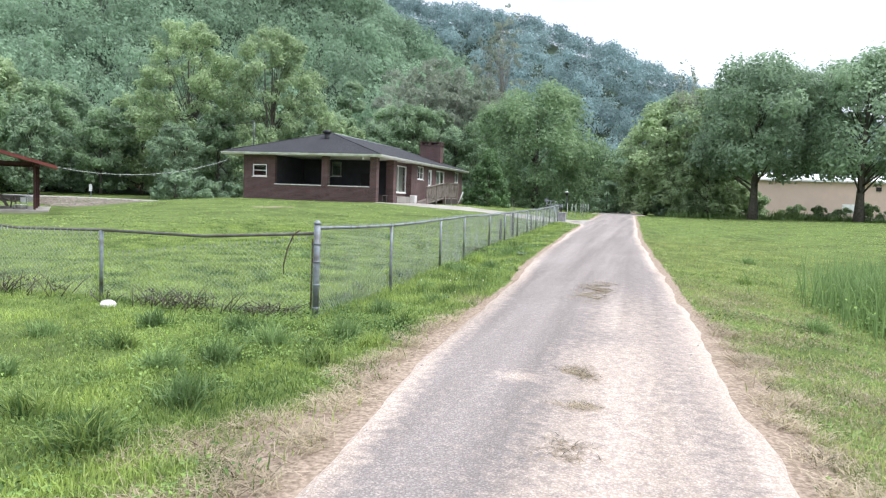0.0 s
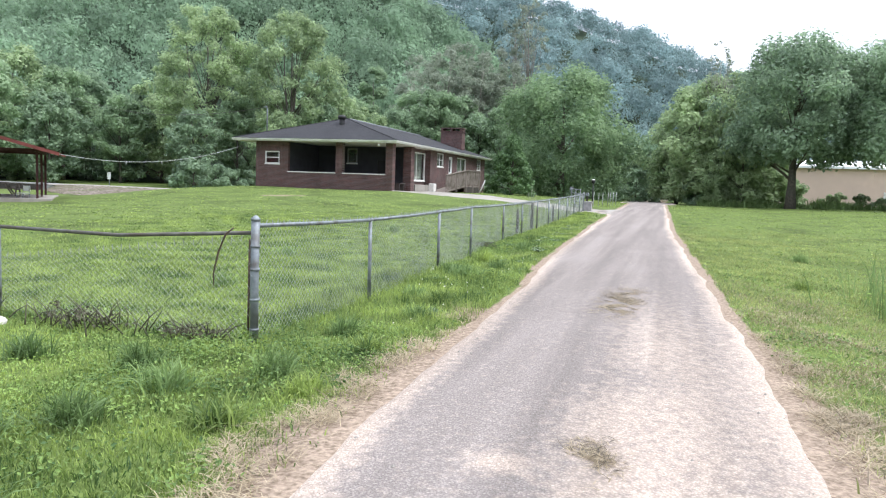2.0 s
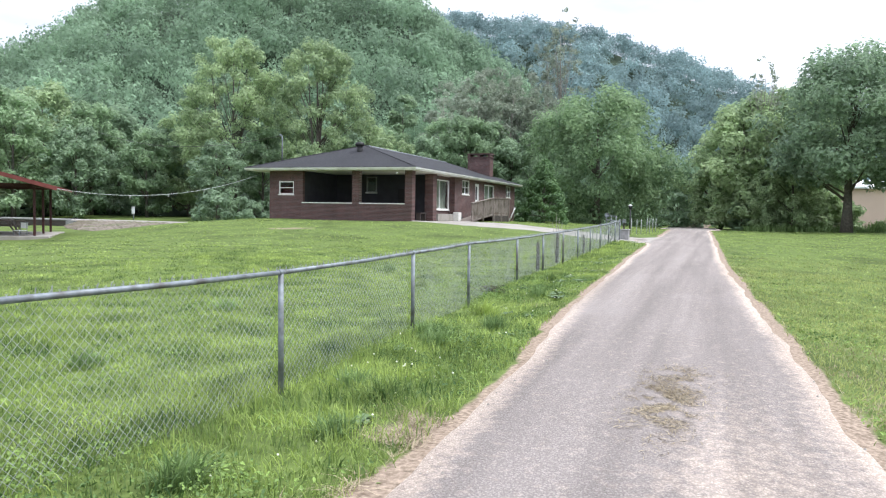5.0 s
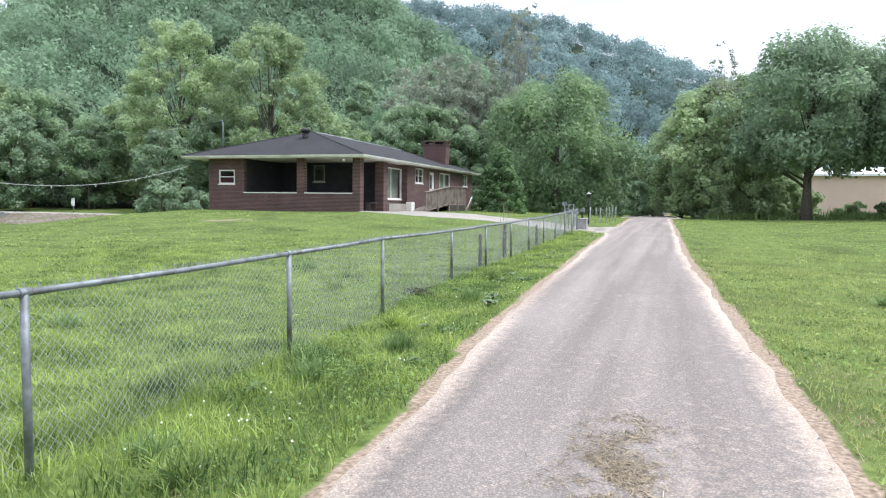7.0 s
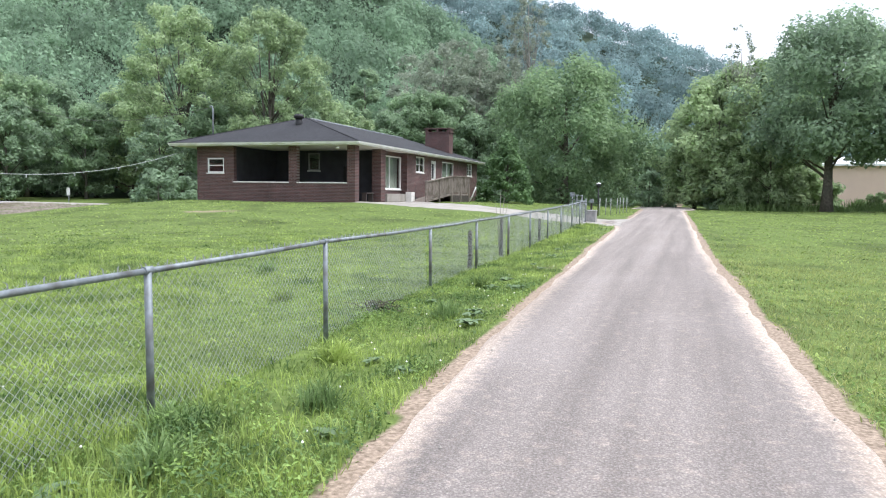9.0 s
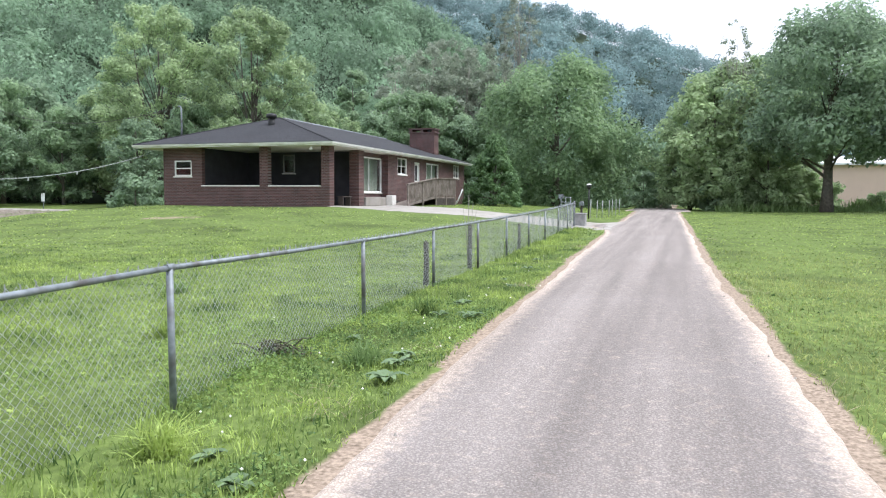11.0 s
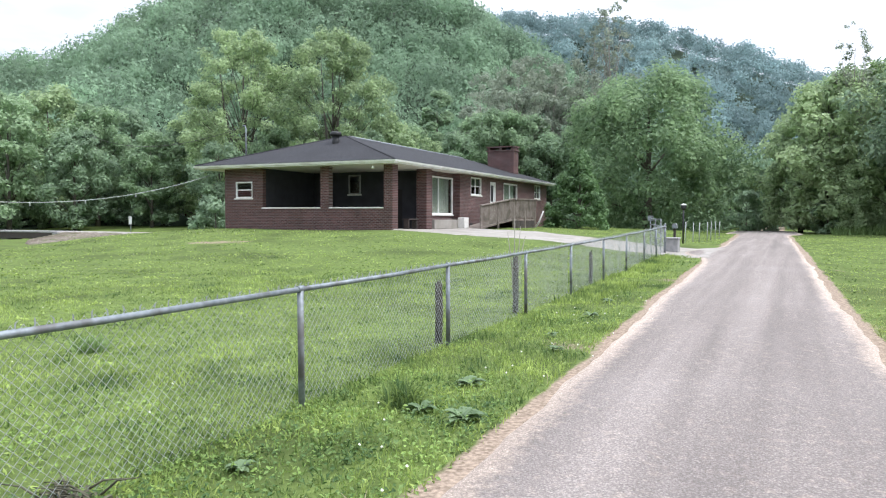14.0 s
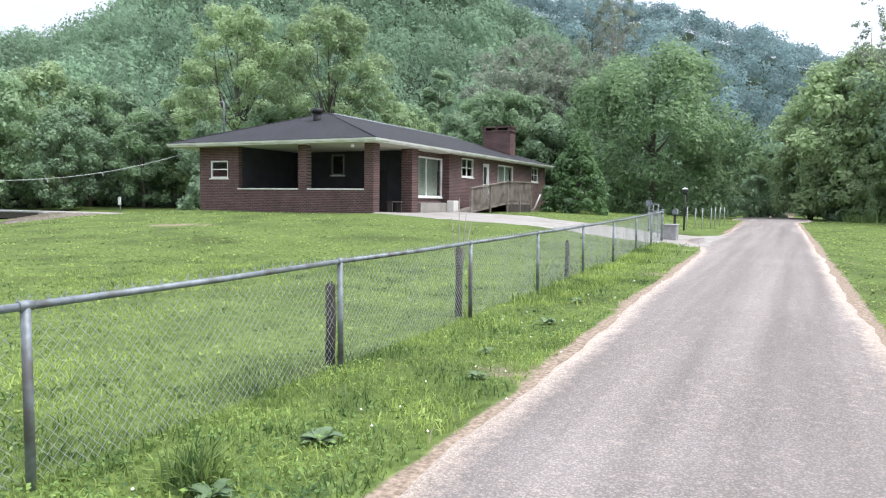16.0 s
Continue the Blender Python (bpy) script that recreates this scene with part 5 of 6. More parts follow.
def shed():
    s = thing("far_house", (-74, 92, 0), "small red house glimpsed through the trees", "house")
    x, y = away(E14, -45.2, 99)
    wpart("wall", box(x - 3, x + 3, y, y + 5, -0.6, 2.6), M_redmetal, s, "red siding")
    wpart("roof", prism([(y - 0.5, 2.9), (y + 2.5, 4.2), (y + 5.5, 2.9), (y + 5.5, 3.1), (y + 2.5, 4.45), (y - 0.5, 3.1)], "x", x - 3.5, x + 3.5), M_barnroof, s, "white roof")
    wpart("window", box(x - 1, x + 0.2, y - 0.06, y - 0.01, 1.1, 2.2), M_white, s)


shed()

cab = thing("cable", (-30, 38, 2.0), "thin pale cable slung between pavilion and house", "cable")
ca, cb = Vector((-31.1, 31.6, 2.42)), Vector((-27.2, 43.3, 3.75))
cpath = []
for i in range(17):
    q = i / 16
    p = ca.lerp(cb, q)
    p.z -= 1.0 * 4 * q * (1 - q) * 0.75
    cpath.append(p)
wpart("wire", tube(cpath, 0.017, 5), M_cable, cab)
for q in (5, 8, 11):
    wpart("tie", box(cpath[q].x - 0.02, cpath[q].x + 0.02, cpath[q].y - 0.02, cpath[q].y + 0.02, cpath[q].z - 0.15, cpath[q].z), M_cable, cab)

line = thing("power_line", (-27.3, 46.0, 6.5), "thin dark service line running from the roof mast", "power line")
la, lb = Vector((-27.28, 46.0, 6.55)), Vector((-62.0, 64.0, 9.6))
wpart("wire", tube([la.lerp(lb, i / 12) - Vector((0, 0, 1.1 * 4 * (i / 12) * (1 - i / 12))) for i in range(13)], 0.016, 5), M_dullpipe, line)


# ---- things by the driveway's mouth ----
def gate():
    g = thing("farm_gate", (-5.0, 45.5, 0.4), "pale tubular gate folded back from the driveway", "gate")
    a, b = (-4.55, 43.6), (-5.6, 47.6)
    z0 = float(ground_z(*a))
    for z in (0.2, 0.45, 0.7, 0.95, 1.2):
        wpart("bar", tube([(a[0], a[1], z0 + z), (b[0], b[1], z0 + z + 0.05)], 0.022, 6), M_galv, g)
    for q in (0.0, 0.5, 1.0):
        x, y = a[0] + (b[0] - a[0]) * q, a[1] + (b[1] - a[1]) * q
        wpart("upright", tube([(x, y, z0 + 0.0), (x, y, z0 + 1.24)], 0.026, 6), M_galv, g)
    wpart("latch_plate", box(b[0] - 0.12, b[0] + 0.12, b[1] - 0.03, b[1], z0 + 1.15, z0 + 1.38), M_galv, g, "grey plate")


gate()
blk = thing("concrete_block", (-4.0, 43.0, 0.3), "grey concrete bin beside the fence's end", "bin")
zb = float(ground_z(-4.0, 43.0))
wpart("body", box(-4.22, -3.78, 42.7, 43.25, zb - 0.03, zb + 0.5, 0.02), M_greyblock, blk)
wpart("lid", box(-4.25, -3.75, 42.67, 43.28, zb + 0.5, zb + 0.56, 0.015), M_greyblock, blk)

lp = thing("lamp_post", (-4.5, 50, 0.4), "dark lamp post with a small pale cap", "lamp post")
zl = float(ground_z(-4.5, 50))
wpart("pole", tube([(-4.5, 50, zl - 0.05), (-4.5, 50, 2.1)], 0.038, 8), M_black, lp)
wpart("lantern", tube([(-4.5, 50, 2.0), (-4.5, 50, 2.05), (-4.5, 50, 2.22)], [0.05, 0.1, 0.13], 8), M_black, lp)
wpart("cap", tube([(-4.5, 50, 2.22), (-4.5, 50, 2.26), (-4.5, 50, 2.3)], [0.15, 0.12, 0.02], 10), M_white, lp, "pale cap")
mb = thing("mailbox", (-4.75, 49, 0.4), "small grey mailbox on a dark post", "mailbox")
zm = float(ground_z(-4.75, 49))
wpart("post", box(-4.8, -4.7, 48.95, 49.05, zm - 0.05, zm + 0.75), M_oldwood, mb)
wpart("mailbox_body", prism([(-4.85, zm + 0.75), (-4.65, zm + 0.75), (-4.65, zm + 0.9), (-4.7, zm + 0.98), (-4.8, zm + 0.98), (-4.85, zm + 0.9)], "y", 48.8, 49.3), M_galv, mb)
for i, (x, y, zt) in enumerate(((-4.55, 51.2, 1.45), (-4.35, 52.6, 1.4), (-4.2, 54.0, 1.4), (-3.95, 55.5, 1.42), (-3.9, 57, 1.45), (-3.8, 58.5, 1.45), (-3.7, 60, 1.45))):
    st = thing("garden_stake", (x, y, float(ground_z(x, y))), "thin pale garden stake in the grass", "stake", "garden stakes")
    wpart("stake", tube([(x, y, float(ground_z(x, y)) - 0.05), (x + 0.02, y, zt)], 0.022, 6), M_cable, st)

sap = thing("sapling", (-4.0, 25.3, 0.15), "bare thin sapling growing through the fence", "sapling")
zs = float(ground_z(-4.0, 25.3))
for dx, dy, top in ((0.0, 0.0, 1.62), (0.06, 0.05, 1.45), (-0.1, 0.03, 1.35), (0.14, -0.02, 1.3)):
    wpart("stem", tube([(-4.0, 25.3, zs - 0.03), (-4.0 + dx * 0.5, 25.3 + dy, zs + 0.7), (-4.0 + dx * 1.3, 25.3 + dy, top)], [0.014, 0.01, 0.004], 5), M_twig, sap)


# ---- grass, weeds and litter ----
def blades(name, label, material, x, y, h, w, lean, seed, curl=0.4, kind="stuff", category="grass", lift=0.0):
    """One bent blade of two faces at every x, y."""
    rng = np.random.default_rng(seed)
    n = len(x)
    z = ground_z(x, y) - 0.01 + lift
    a = rng.uniform(0, math.tau, n)
    t = rng.uniform(0, math.tau, n)
    lx, ly = np.cos(a) * lean * h, np.sin(a) * lean * h
    wx, wy = np.cos(t) * w / 2, np.sin(t) * w / 2
    v = np.stack([
        np.stack([x - wx, y - wy, z], -1), np.stack([x + wx, y + wy, z], -1),
        np.stack([x + wx * 0.8 + lx * 0.4, y + wy * 0.8 + ly * 0.4, z + h * 0.62 * np.clip(1 - curl * lean * 0.8, 0.2, 1)], -1), np.stack([x - wx * 0.8 + lx * 0.4, y - wy * 0.8 + ly * 0.4, z + h * 0.62 * np.clip(1 - curl * lean * 0.8, 0.2, 1)], -1),
        np.stack([x + lx, y + ly, z + h * (1 - curl * lean)], -1)], 1).reshape(-1, 3)
    o = np.arange(n)[:, None] * 5
    tri = np.concatenate([o[:, :1] + np.array([[0, 1, 2]]), o + np.array([[0, 2, 3]]), o + np.array([[3, 2, 4]])])
    me = mesh_np(name, v, tri, material)
    return tagged(new(name, me), label, category, kind=kind)


def scatter(rng, n, x0, x1, y0, y1, keep):
    x, y = rng.uniform(x0, x1, n), rng.uniform(y0, y1, n)
    k = rng.uniform(size=n) < keep(x, y)
    return x[k], y[k]


def off_lane(x, y):
    out = np.maximum(road_left(y) - x, x - road_right(y))
    drive = (x < -2) & (y > 40.5) & (y < 51.5) & (x > -17.5)
    return np.where(drive, 0, smooth(-0.02, 0.1, out) * (1 - 0.96 * np.clip(worn(x, y) * 1.5 - 0.1, 0, 1)))


def patchy(x, y):
    return 0.55 + 0.45 * wobble(x, y, 0.5, 1.0) * wobble(x, y, 0.9, 4.0) + 0.25 * wobble(x, y, 2.5, 2.0)


rng = np.random.default_rng(77)
# verge between fence and lane, long and weedy
x, y = scatter(rng, 190000, -3.9, -1.0, -1.5, 36, lambda x, y: off_lane(x, y) * patchy(x, y) * smooth(40, 14, y))
blades("verge_grass", "rank green verge grass beside the lane", M_blade, x, y, rng.uniform(0.04, 0.19, len(x)) * (0.5 + 0.8 * np.clip(patchy(x, y), 0, 1)) * (1.1 - 0.55 * smooth(11, 19, y)) * (0.55 + 0.45 * smooth(4, 8, y)), rng.uniform(0.006, 0.013, len(x)), rng.uniform(0.1, 0.9, len(x)), 1)
# taller weeds under the far end of the fence
x, y = scatter(rng, 60000, -4.6, -2.2, 20, 41.5, lambda x, y: off_lane(x, y) * smooth(22, 28, y) * np.exp(-((x - fence_x(y) - 0.35) / 0.4) ** 2) * np.clip(0.4 + 0.7 * wobble(x, y, 0.7, 4.0), 0, 1))
blades("fence_weeds", "taller green weeds along the foot of the fence", M_blade, x, y, rng.uniform(0.05, 0.18, len(x)), rng.uniform(0.012, 0.026, len(x)), rng.uniform(0.1, 0.8, len(x)), 31)
# lawn inside the fence, short
x, y = scatter(rng, 520000, -17, -3.4, 4.0, 34, lambda x, y: off_lane(x, y) * smooth(4, 8, y) * (0.35 + 0.65 * patchy(x, y)) * smooth(-20, -4, x) * smooth(40, 10, y))
blades("lawn_grass", "short green lawn grass inside the fence", M_blade, x, y, rng.uniform(0.03, 0.11, len(x)) * (0.35 + 1.5 * np.clip(patchy(x, y), 0, 1) ** 2), rng.uniform(0.007, 0.014, len(x)), rng.uniform(0.2, 1.0, len(x)), 2)
# open corner before the fence
x, y = scatter(rng, 260000, -14, -1.0, -1.5, 9, lambda x, y: off_lane(x, y) * (0.3 + 0.7 * patchy(x, y)) * smooth(-18, -4, x) * smooth(9, 5, y))
blades("corner_grass", "tufted green grass at the corner of the fence", M_blade, x, y, rng.uniform(0.025, 0.1, len(x)) * (0.3 + 1.3 * np.clip(patchy(x, y), 0, 1) ** 1.5), rng.uniform(0.006, 0.013, len(x)), rng.uniform(0.1, 0.9, len(x)), 3)
# right-hand verge and field
x, y = scatter(rng, 190000, 0.6, 8.5, 0.5, 32, lambda x, y: off_lane(x, y) * (0.3 + 0.7 * patchy(x, y)) * smooth(38, 12, y) * smooth(10, 2, x))
blades("field_grass", "short yellowish green field grass beside the lane", M_blade_field, x, y, rng.uniform(0.025, 0.1, len(x)) * (0.5 + 0.9 * np.clip(patchy(x, y), 0, 1)), rng.uniform(0.006, 0.013, len(x)), rng.uniform(0.2, 1.0, len(x)), 4)
# farther turf in larger tufts
x, y = scatter(rng, 170000, -30, 26, 14, 74, lambda x, y: off_lane(x, y) * (0.25 + 0.75 * patchy(x / 2.5, y / 2.5)) * (~((x > -27) & (x < -15) & (y > 43))))
blades("turf_tufts", "mown green turf of the lawn and field", M_blade, x, y, rng.uniform(0.02, 0.075, len(x)), rng.uniform(0.025, 0.06, len(x)), rng.uniform(0.6, 1.5, len(x)), 5)
# straw and cuttings along the edges
x, y = scatter(rng, 90000, -3.4, 3.4, -1.5, 26, lambda x, y: (worn(x, y) > 0.03) * smooth(0.02, 0.15, np.maximum(road_left(y) - x, x - road_right(y))) * np.where(y < 8, 0.75, 0.22))
blades("dry_cuttings", "dry straw and grass cuttings along the lane's edges", M_blade_dry, x, y, rng.uniform(0.05, 0.2, len(x)), rng.uniform(0.003, 0.007, len(x)), rng.uniform(1.2, 2.0, len(x)), 6, 0.44, lift=0.022)
x, y = scatter(rng, 60000, -3.2, 3.4, -1.0, 32, lambda x, y: smooth(0.1, 0.5, worn(x, y)) * smooth(0.05, 0.3, np.maximum(road_left(y) - x, x - road_right(y))) * np.clip(0.4 + wobble(x, y, 0.25, 3.0), 0, 1))
blades("dead_stalks", "brown dead stalks and twigs on the bare earth", M_dead, x, y, rng.uniform(0.04, 0.17, len(x)), rng.uniform(0.004, 0.009, len(x)), rng.uniform(1.0, 2.0, len(x)), 16, 0.44, lift=0.022)
x, y = scatter(rng, 240000, -2.6, 3.0, -1.2, 9, lambda x, y: smooth(0.04, 0.3, worn(x, y)) * smooth(0.0, 0.15, np.maximum(road_left(y) - x, x - road_right(y))) * np.clip(0.35 + wobble(x, y, 0.2, 6.0), 0, 1))
blades("raked_straw", "thatch of dry straw over the bare shoulder", M_blade_dry, x, y, rng.uniform(0.04, 0.16, len(x)), rng.uniform(0.004, 0.008, len(x)), rng.uniform(1.3, 1.9, len(x)), 26, 0.46, lift=0.018)
x, y = scatter(rng, 70000, -2.7, 3.2, -1.2, 30, lambda x, y: smooth(0.02, 0.2, worn(x, y)) * smooth(0.02, 0.2, np.maximum(road_left(y) - x, x - road_right(y))) * smooth(0.1, 0.7, wobble(x, y, 0.16, 1.0) + 0.5 * wobble(x, y, 0.5, 2.0)))
blades("shoulder_grass", "sparse grass creeping over the bare shoulder", M_blade_field, x, y, rng.uniform(0.03, 0.09, len(x)), rng.uniform(0.005, 0.01, len(x)), rng.uniform(0.3, 1.2, len(x)), 27)
x, y = scatter(rng, 170000, 1.3, 4.4, 0, 16, lambda x, y: smooth(0.05, 0.4, x - road_right(y)) * smooth(4.2, 2.6, x) * smooth(15, 9, y) * np.clip(0.45 + 0.7 * wobble(x, y, 0.4, 2.0), 0, 1))
blades("dry_verge_grass", "yellowed short grass beside the lane", M_blade_dry, x, y, rng.uniform(0.02, 0.07, len(x)), rng.uniform(0.005, 0.01, len(x)), rng.uniform(0.5, 1.4, len(x)), 28)
# dead grass lying on the lane itself
px, py = [], []
for cx, cy, sx, sy, n in ((0.1, 9.95, 0.14, 0.42, 2600), (0.16, 11.0, 0.16, 0.22, 500), (0.32, 4.5, 0.09, 0.14, 560), (0.4, 3.5, 0.1, 0.05, 170), (0.42, 2.5, 0.1, 0.12, 150)):
    px.append(rng.normal(cx, sx, n))
    py.append(rng.normal(cy, sy, n))
x, y = np.concatenate(px), np.concatenate(py)
k = wobble(x, y, 0.1, 3.0) + 0.6 * wobble(x, y, 0.3, 1.0) > -0.15
x, y = x[k], y[k]
lane_straw = blades("lane_straw", "patches of dead grass lying on the asphalt", M_blade_dry, x, y, rng.uniform(0.03, 0.07, len(x)), rng.uniform(0.004, 0.009, len(x)), rng.uniform(1.4, 2.0, len(x)), 7, 0.5)
lane_straw.location.z = 0.06
k = rng.uniform(size=len(x)) < 0.5
x, y = x[k], y[k] + 0.05
lane_dead = blades("lane_dead_stalks", "brown dead stalks lying on the asphalt", M_dead, x, y, rng.uniform(0.03, 0.07, len(x)), rng.uniform(0.004, 0.009, len(x)), rng.uniform(1.4, 2.0, len(x)), 17, 0.5)
lane_dead.location.z = 0.058

# reeds in the ditch
x, y = rng.normal(5.75, 0.7, 13000), rng.normal(11.8, 1.5, 13000)
blades("ditch_reeds", "stand of tall rank grass in the ditch", M_reed, x, y, rng.uniform(0.35, 1.1, len(x)), rng.uniform(0.01, 0.022, len(x)), rng.uniform(0.05, 0.5, len(x)), 8)

# rank weeds along the far edge of the field
x, y = scatter(rng, 26000, 3.0, 46, 75.5, 81, lambda x, y: np.clip(0.35 + 0.6 * wobble(x, y, 2.2, 5.0), 0, 1))
blades("field_edge_weeds", "rank weeds along the field's far edge", M_reed, x, y, rng.uniform(0.25, 1.3, len(x)) * (0.6 + 0.5 * wobble(x, y, 3.0, 1.0)), rng.uniform(0.05, 0.12, len(x)), rng.uniform(0.1, 0.8, len(x)), 18)


def tuft(name, label, x, y, n, r, h, wide, material, seed):
    rng = np.random.default_rng(seed)
    return blades(name, label, material, rng.normal(x, r, n), rng.normal(y, r, n), rng.uniform(0.5, 1.0, n) * h, rng.uniform(0.6, 1.0, n) * wide, rng.uniform(0.15, 1.25, n), seed, 0.5, kind="", category="grass tuft")


TUFTS = "-3.4 2.2 .3,-4.4 2.9 .26,-3.0 4.1 .32,-1.9 5.2 .26,-4.6 5.2 .3,-5.4 4.4 .26,-2.0 6.6 .28,-2.2 8.6 .24,-2.7 9.9 .3,-2.45 1.75 .4,-2.5 2.8 .34,-3.3 3.6 .3,-2.1 4.4 .3,-2.9 4.9 .34,-2.4 5.6 .32,-4.2 4.2 .28,-3.6 5.4 .3,-2.6 7.4 .3,-2.3 9.6 .28,-2.6 11.8 .34,-2.3 13.2 .3,-2.9 14.6 .36,-2.6 17 .3,-3.0 12.4 .28,-2.9 19.6 .3,-5.6 9.5 .25,-6.5 13 .26,-5.2 17.5 .28,-7 20 .26,3.2 9 .26,2.9 14 .24,3.6 19 .28"
for i, w in enumerate(TUFTS.split(",")):
    a, b, h = (float(q) for q in w.split())
    tuft("grass_tuft", "coarse green tuft of long grass", a, b, 200, 0.075, h * 1.1, 0.017, M_reed if i % 3 else M_blade, 100 + i)


def dock(x, y, s, seed, label="broad-leaved dock weed by the lane"):
    """A rosette of long broad leaves."""
    rnd = random.Random(seed)
    t = thing("dock_weed", (x, y, float(ground_z(x, y))), label, "weed")
    for k in range(rnd.randint(13, 18)):
        a, l, up = rnd.uniform(0, 6.28), s * rnd.uniform(0.45, 0.85), rnd.uniform(0.2, 0.75)
        vs, w0 = [], l * 0.2
        for j in range(6):
            q = j / 5
            r, z = l * q * (1 - 0.25 * up), l * up * (1.25 * q - 0.95 * q * q)
            w = w0 * math.sin(math.pi * min(0.1 + q * 0.92, 1.0)) + 0.004
            for sgn in (-1, 0, 1):
                vs.append((math.cos(a) * r - math.sin(a) * w * sgn, math.sin(a) * r + math.cos(a) * w * sgn, z + 0.02 + (w * 0.3 if sgn else 0)))
        f = [(j * 3 + c, j * 3 + c + 1, j * 3 + c + 4, j * 3 + c + 3) for j in range(5) for c in (0, 1)]
        part("leaf", mesh_np("leaf", vs, f, M_dock, True), M_dock, t)


DOCKS = "-2.1 16.35 .36,-2.22 16.9 .3,-2.3 17.25 .28,-2.67 19.5 .3,-2.66 20.4 .32,-2.24 19.3 .36,-2.05 14.2 .22,-1.95 12.6 .2,-2.5 14.6 .24,-2.75 23.3 .24,-2.7 25.0 .26,-2.9 11.4 .26,-2.1 8.9 .22,-2.9 27 .26,-3.1 17.9 .22,-2.4 22.2 .22"
for i, w in enumerate(DOCKS.split(",")):
    a, b, s = (float(q) for q in w.split())
    dock(a, b, s * 0.75, 300 + i)


def drifts(x, y):
    return np.clip(0.25 + 1.1 * wobble(x, y, 0.45, 7.0) * wobble(x, y, 0.8, 2.0) + 0.5 * wobble(x, y, 1.6, 9.0), 0, 1)


def cover(name, label, x, y, size, top, seed):
    """Low broad leaves of clover and plantain lying over the turf."""
    rng = np.random.default_rng(seed)
    n = len(x)
    p = np.stack([x, y, ground_z(x, y) + rng.uniform(0.01, 1.0, n) ** 1.5 * top * (0.5 + 0.8 * drifts(x, y)) * (1 - 0.4 * smooth(13, 18, y))], -1)
    nrm = np.stack([rng.normal(0, 0.5, n), rng.normal(0, 0.5, n), np.ones(n)], -1)
    nrm /= np.linalg.norm(nrm, axis=1)[:, None]
    t = np.cross(nrm, rng.normal(size=(n, 3)))
    t /= np.linalg.norm(t, axis=1)[:, None]
    b = np.cross(nrm, t)
    s = (size * rng.uniform(0.5, 1.3, n))[:, None]
    v = np.stack([p - t * s, p - b * s * 0.55 + nrm * s * 0.2, p + t * s, p + b * s * 0.55 + nrm * s * 0.2], 1).reshape(-1, 3)
    tagged(new(name, mesh_np(name, v, np.arange(4 * n).reshape(-1, 4), M_weed)), label, "ground cover", kind="stuff")


x, y = scatter(rng, 190000, -3.6, -1.0, -1, 30, lambda x, y: off_lane(x, y) * drifts(x, y) * smooth(34, 10, y))
cover("verge_clover", "leafy clover and low weeds along the verge", x, y, 0.018, 0.15, 21)
x, y = scatter(rng, 200000, -9, -3.2, -1, 26, lambda x, y: off_lane(x, y) * drifts(x, y) * smooth(-11, -3, x) * smooth(30, 8, y))
cover("lawn_clover", "drifts of clover in the lawn", x, y, 0.017, 0.08, 22)
x, y = scatter(rng, 60000, 0.8, 6, 1, 24, lambda x, y: off_lane(x, y) * drifts(x, y) * smooth(8, 1, x) * smooth(28, 8, y))
cover("field_clover", "drifts of low weeds in the field", x, y, 0.022, 0.05, 23)

x, y = rng.normal(5.7, 0.75, 22000), rng.normal(11.2, 1.5, 22000)
cover("ditch_weeds", "dense leafy weeds filling the ditch", x, y, 0.028, 0.75, 24)

# clover heads on the verge
x, y = scatter(rng, 420, -3.1, -1.7, 7, 30, lambda x, y: 0.12 + 0.88 * (np.hypot(x + 2.5, (y - 10.3) * 0.6) < 0.5))
cz = ground_z(x, y)
cv, cf = [], []
for a, b, c in zip(x, y, cz):
    o, r, h = len(cv), 0.011, 0.1 + 0.06 * math.sin(a * 90)
    cv += [(a - r, b, c + h), (a + r, b, c + h), (a, b - r, c + h), (a, b + r, c + h), (a, b, c + h + r), (a, b, c + h - r)]
    cf += [(o, o + 2, o + 4), (o + 2, o + 1, o + 4), (o + 1, o + 3, o + 4), (o + 3, o, o + 4), (o + 2, o, o + 5), (o + 1, o + 2, o + 5), (o + 3, o + 1, o + 5), (o, o + 3, o + 5)]
tagged(new("clover_heads", mesh_np("clover_heads", cv, cf, M_flower)), "white clover heads in the verge", "flowers", kind="stuff")
# dandelions and clover over the lawn
x, y = scatter(rng, 420, -24, -4, 10, 42, lambda x, y: 0.35 + 0 * x)
cz = ground_z(x, y)
cv, cf = [], []
for a, b, c in zip(x, y, cz):
    o, r, h = len(cv), 0.011, 0.06
    cv += [(a - r, b, c + h), (a + r, b, c + h), (a, b - r, c + h), (a, b + r, c + h), (a, b, c + h + r)]
    cf += [(o, o + 2, o + 4), (o + 2, o + 1, o + 4), (o + 1, o + 3, o + 4), (o + 3, o, o + 4)]
tagged(new("lawn_flowers", mesh_np("lawn_flowers", cv, cf, M_flower)), "small pale flowers scattered over the lawn", "flowers", kind="stuff")


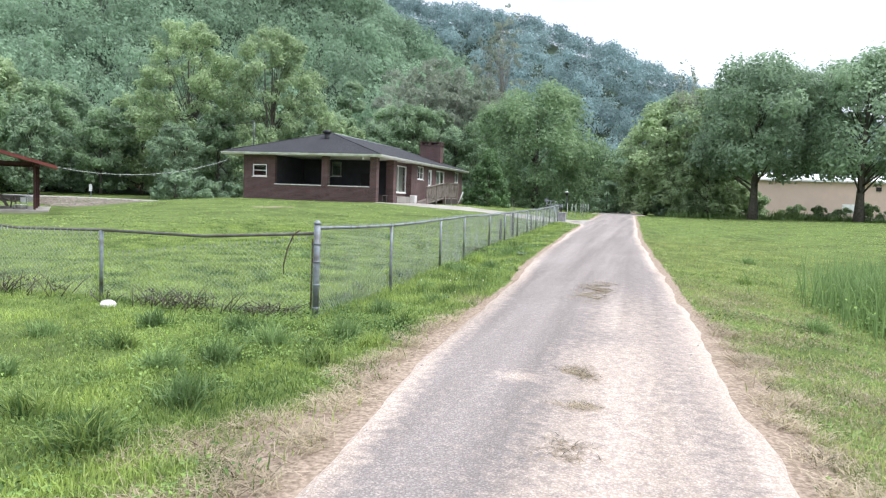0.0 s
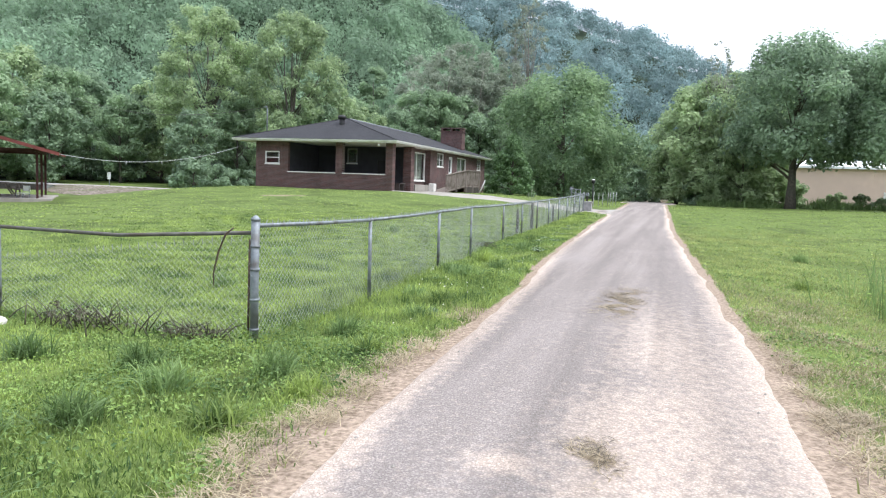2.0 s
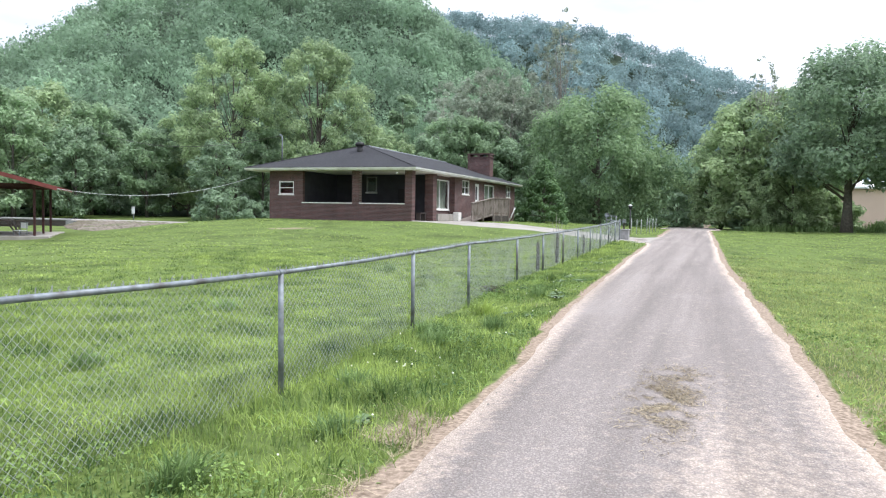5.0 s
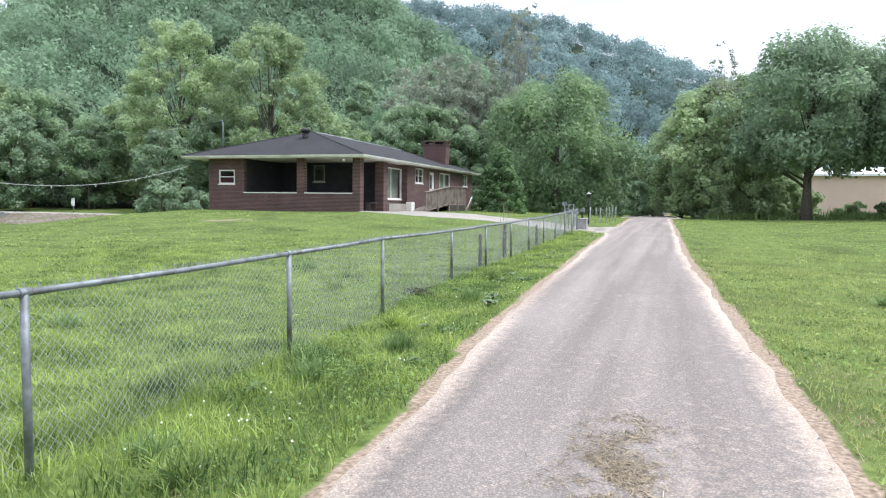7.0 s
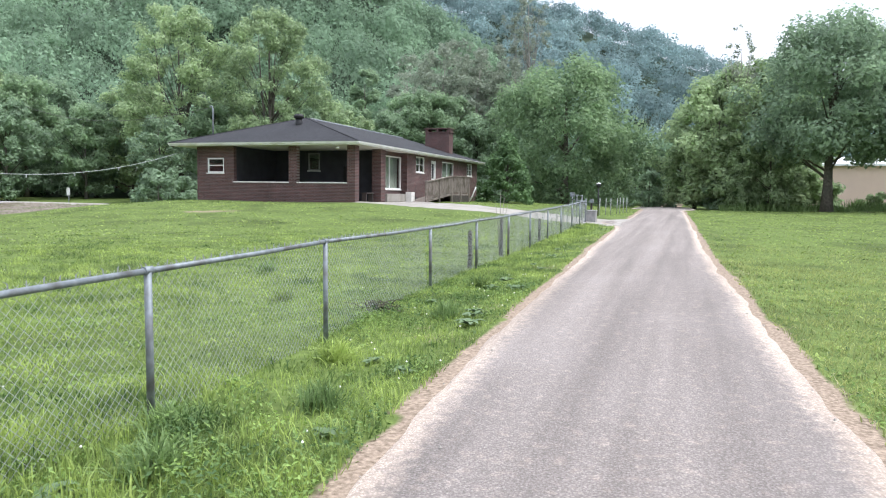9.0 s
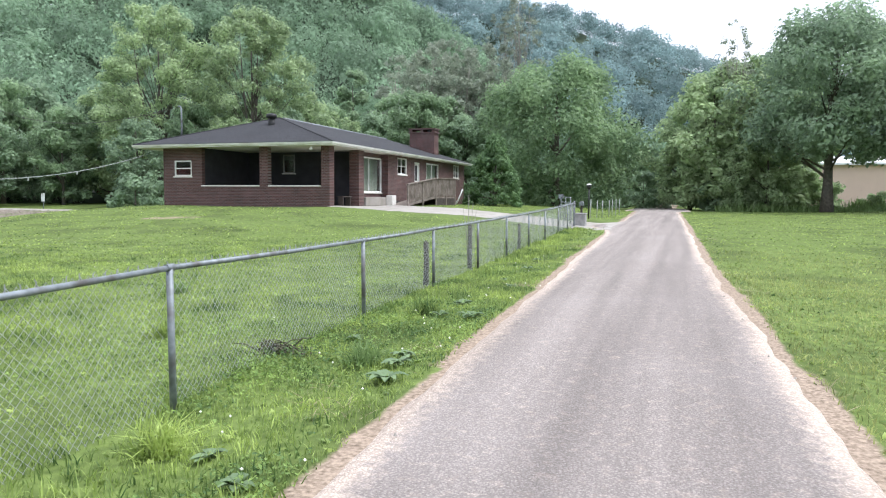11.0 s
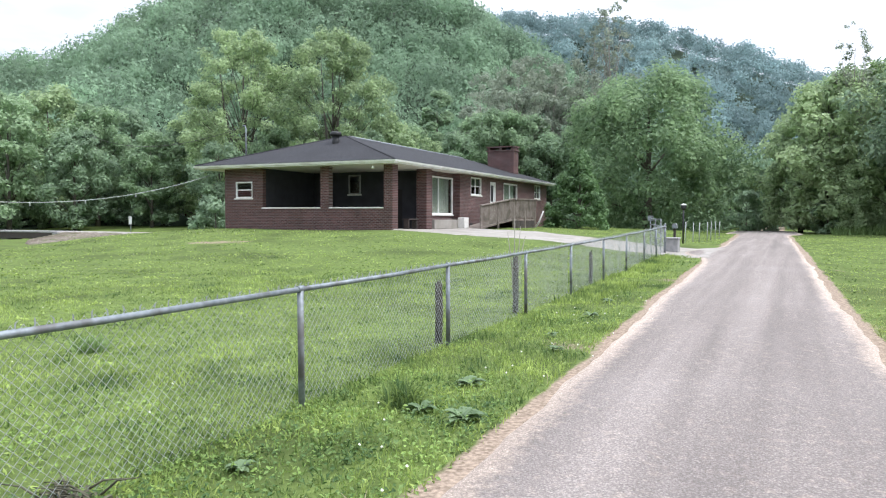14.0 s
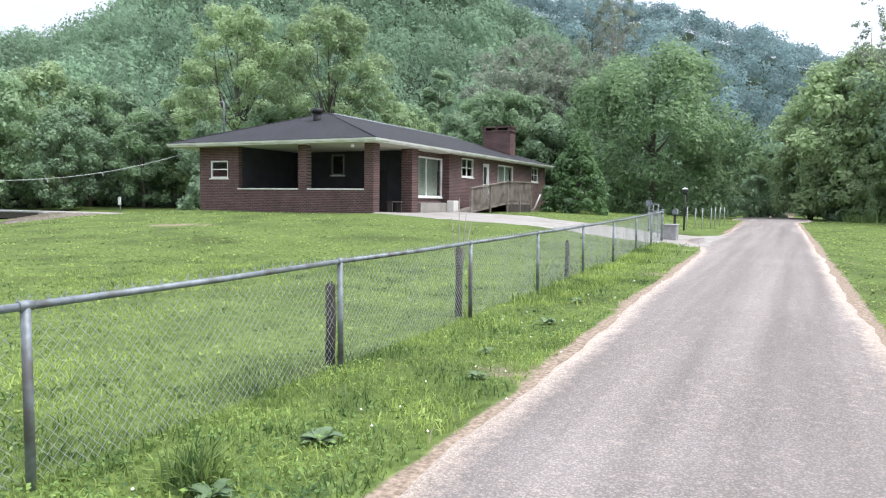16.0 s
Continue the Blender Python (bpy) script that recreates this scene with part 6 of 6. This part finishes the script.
# dead brush by the side fence, a white rock, a hanging branch
def brush(x, y, r, h, n, seed):
    rnd = random.Random(seed)
    b = thing("dead_brush", (x, y, float(ground_z(x, y))), "heap of dead brown brushwood against the fence", "brushwood")
    bm = bmesh.new()
    for _ in range(n):
        p = Vector((rnd.gauss(0, r), rnd.gauss(0, r * 0.35), rnd.uniform(0.0, 0.05)))
        e = p + Vector((rnd.uniform(-0.3, 0.3), rnd.uniform(-0.15, 0.15), rnd.uniform(0.1, h)))
        tube([p, p.lerp(e, 0.5) + Vector((rnd.uniform(-0.05, 0.05), 0, 0.03)), e], [0.008, 0.006, 0.003], 4, bm)
    tagged(part("brushwood", bm, M_brush, b), kind="stuff")
    rng = np.random.default_rng(seed)
    c = np.stack([rng.normal(0, r, 30), rng.normal(0, r * 0.35, 30), rng.uniform(0.03, h * 0.7, 30)], -1)
    v, f = leaf_cloud(rng, c, np.full(30, 0.07), 260, 0.022)
    tagged(part("leaf_litter", mesh_np("leaf_litter", v, f, M_brush), M_brush, b), kind="stuff")


brush(-5.2, 6.35, 0.45, 0.3, 60, 1)
brush(-3.75, 6.4, 0.2, 0.2, 26, 2)
brush(-3.5, 17.1, 0.12, 0.07, 16, 4)
brush(-8.3, 6.5, 0.6, 0.3, 60, 3)
rock = thing("rock", (-5.95, 6.05, -0.2), "small white rock in the grass", "rock")
bm = bmesh.new()
bmesh.ops.create_icosphere(bm, subdivisions=2, radius=0.1)
for v in bm.verts:
    v.co *= 1 + 0.25 * noise.noise(v.co * 9)
    v.co.z = v.co.z * 0.6 + 0.04
part("stone", bm, M_stone, rock)
rock.matrix_basis = pose(-5.95, 6.05, float(ground_z(-5.95, 6.05)))
tw = thing("hanging_branch", (-3.55, 6.55, 0.9), "thin dead branch hooked over the fence rail", "branch")
wpart("stick", tube([(-3.42, 6.53, 0.97), (-3.52, 6.54, 0.9), (-3.6, 6.54, 0.72), (-3.65, 6.53, 0.5), (-3.64, 6.52, 0.38)], [0.006, 0.012, 0.011, 0.009, 0.005], 6), M_rust, tw)
# stones and crumbs on the lane
cv, cf = [], []
x, y = scatter(rng, 700, -1.9, 1.6, 0, 22, lambda x, y: ((x > road_left(y) + 0.05) & (x < road_right(y) - 0.05)) * (0.2 + 0.6 * (np.minimum(x - road_left(y), road_right(y) - x) < 0.35)))
for a, b in zip(x, y):
    o, r, c = len(cv), random.choice((0.006, 0.008, 0.01, 0.016)), float(road_z(b)) + 0.035
    cv += [(a - r, b, c), (a + r * 0.8, b + r * 0.3, c), (a, b - r, c), (a + r * 0.2, b + r, c), (a, b, c + r)]
    cf += [(o, o + 2, o + 4), (o + 2, o + 1, o + 4), (o + 1, o + 3, o + 4), (o + 3, o, o + 4)]
tagged(new("loose_gravel", mesh_np("loose_gravel", cv, cf, M_concrete)), "loose pale gravel on the lane", "gravel", kind="stuff")
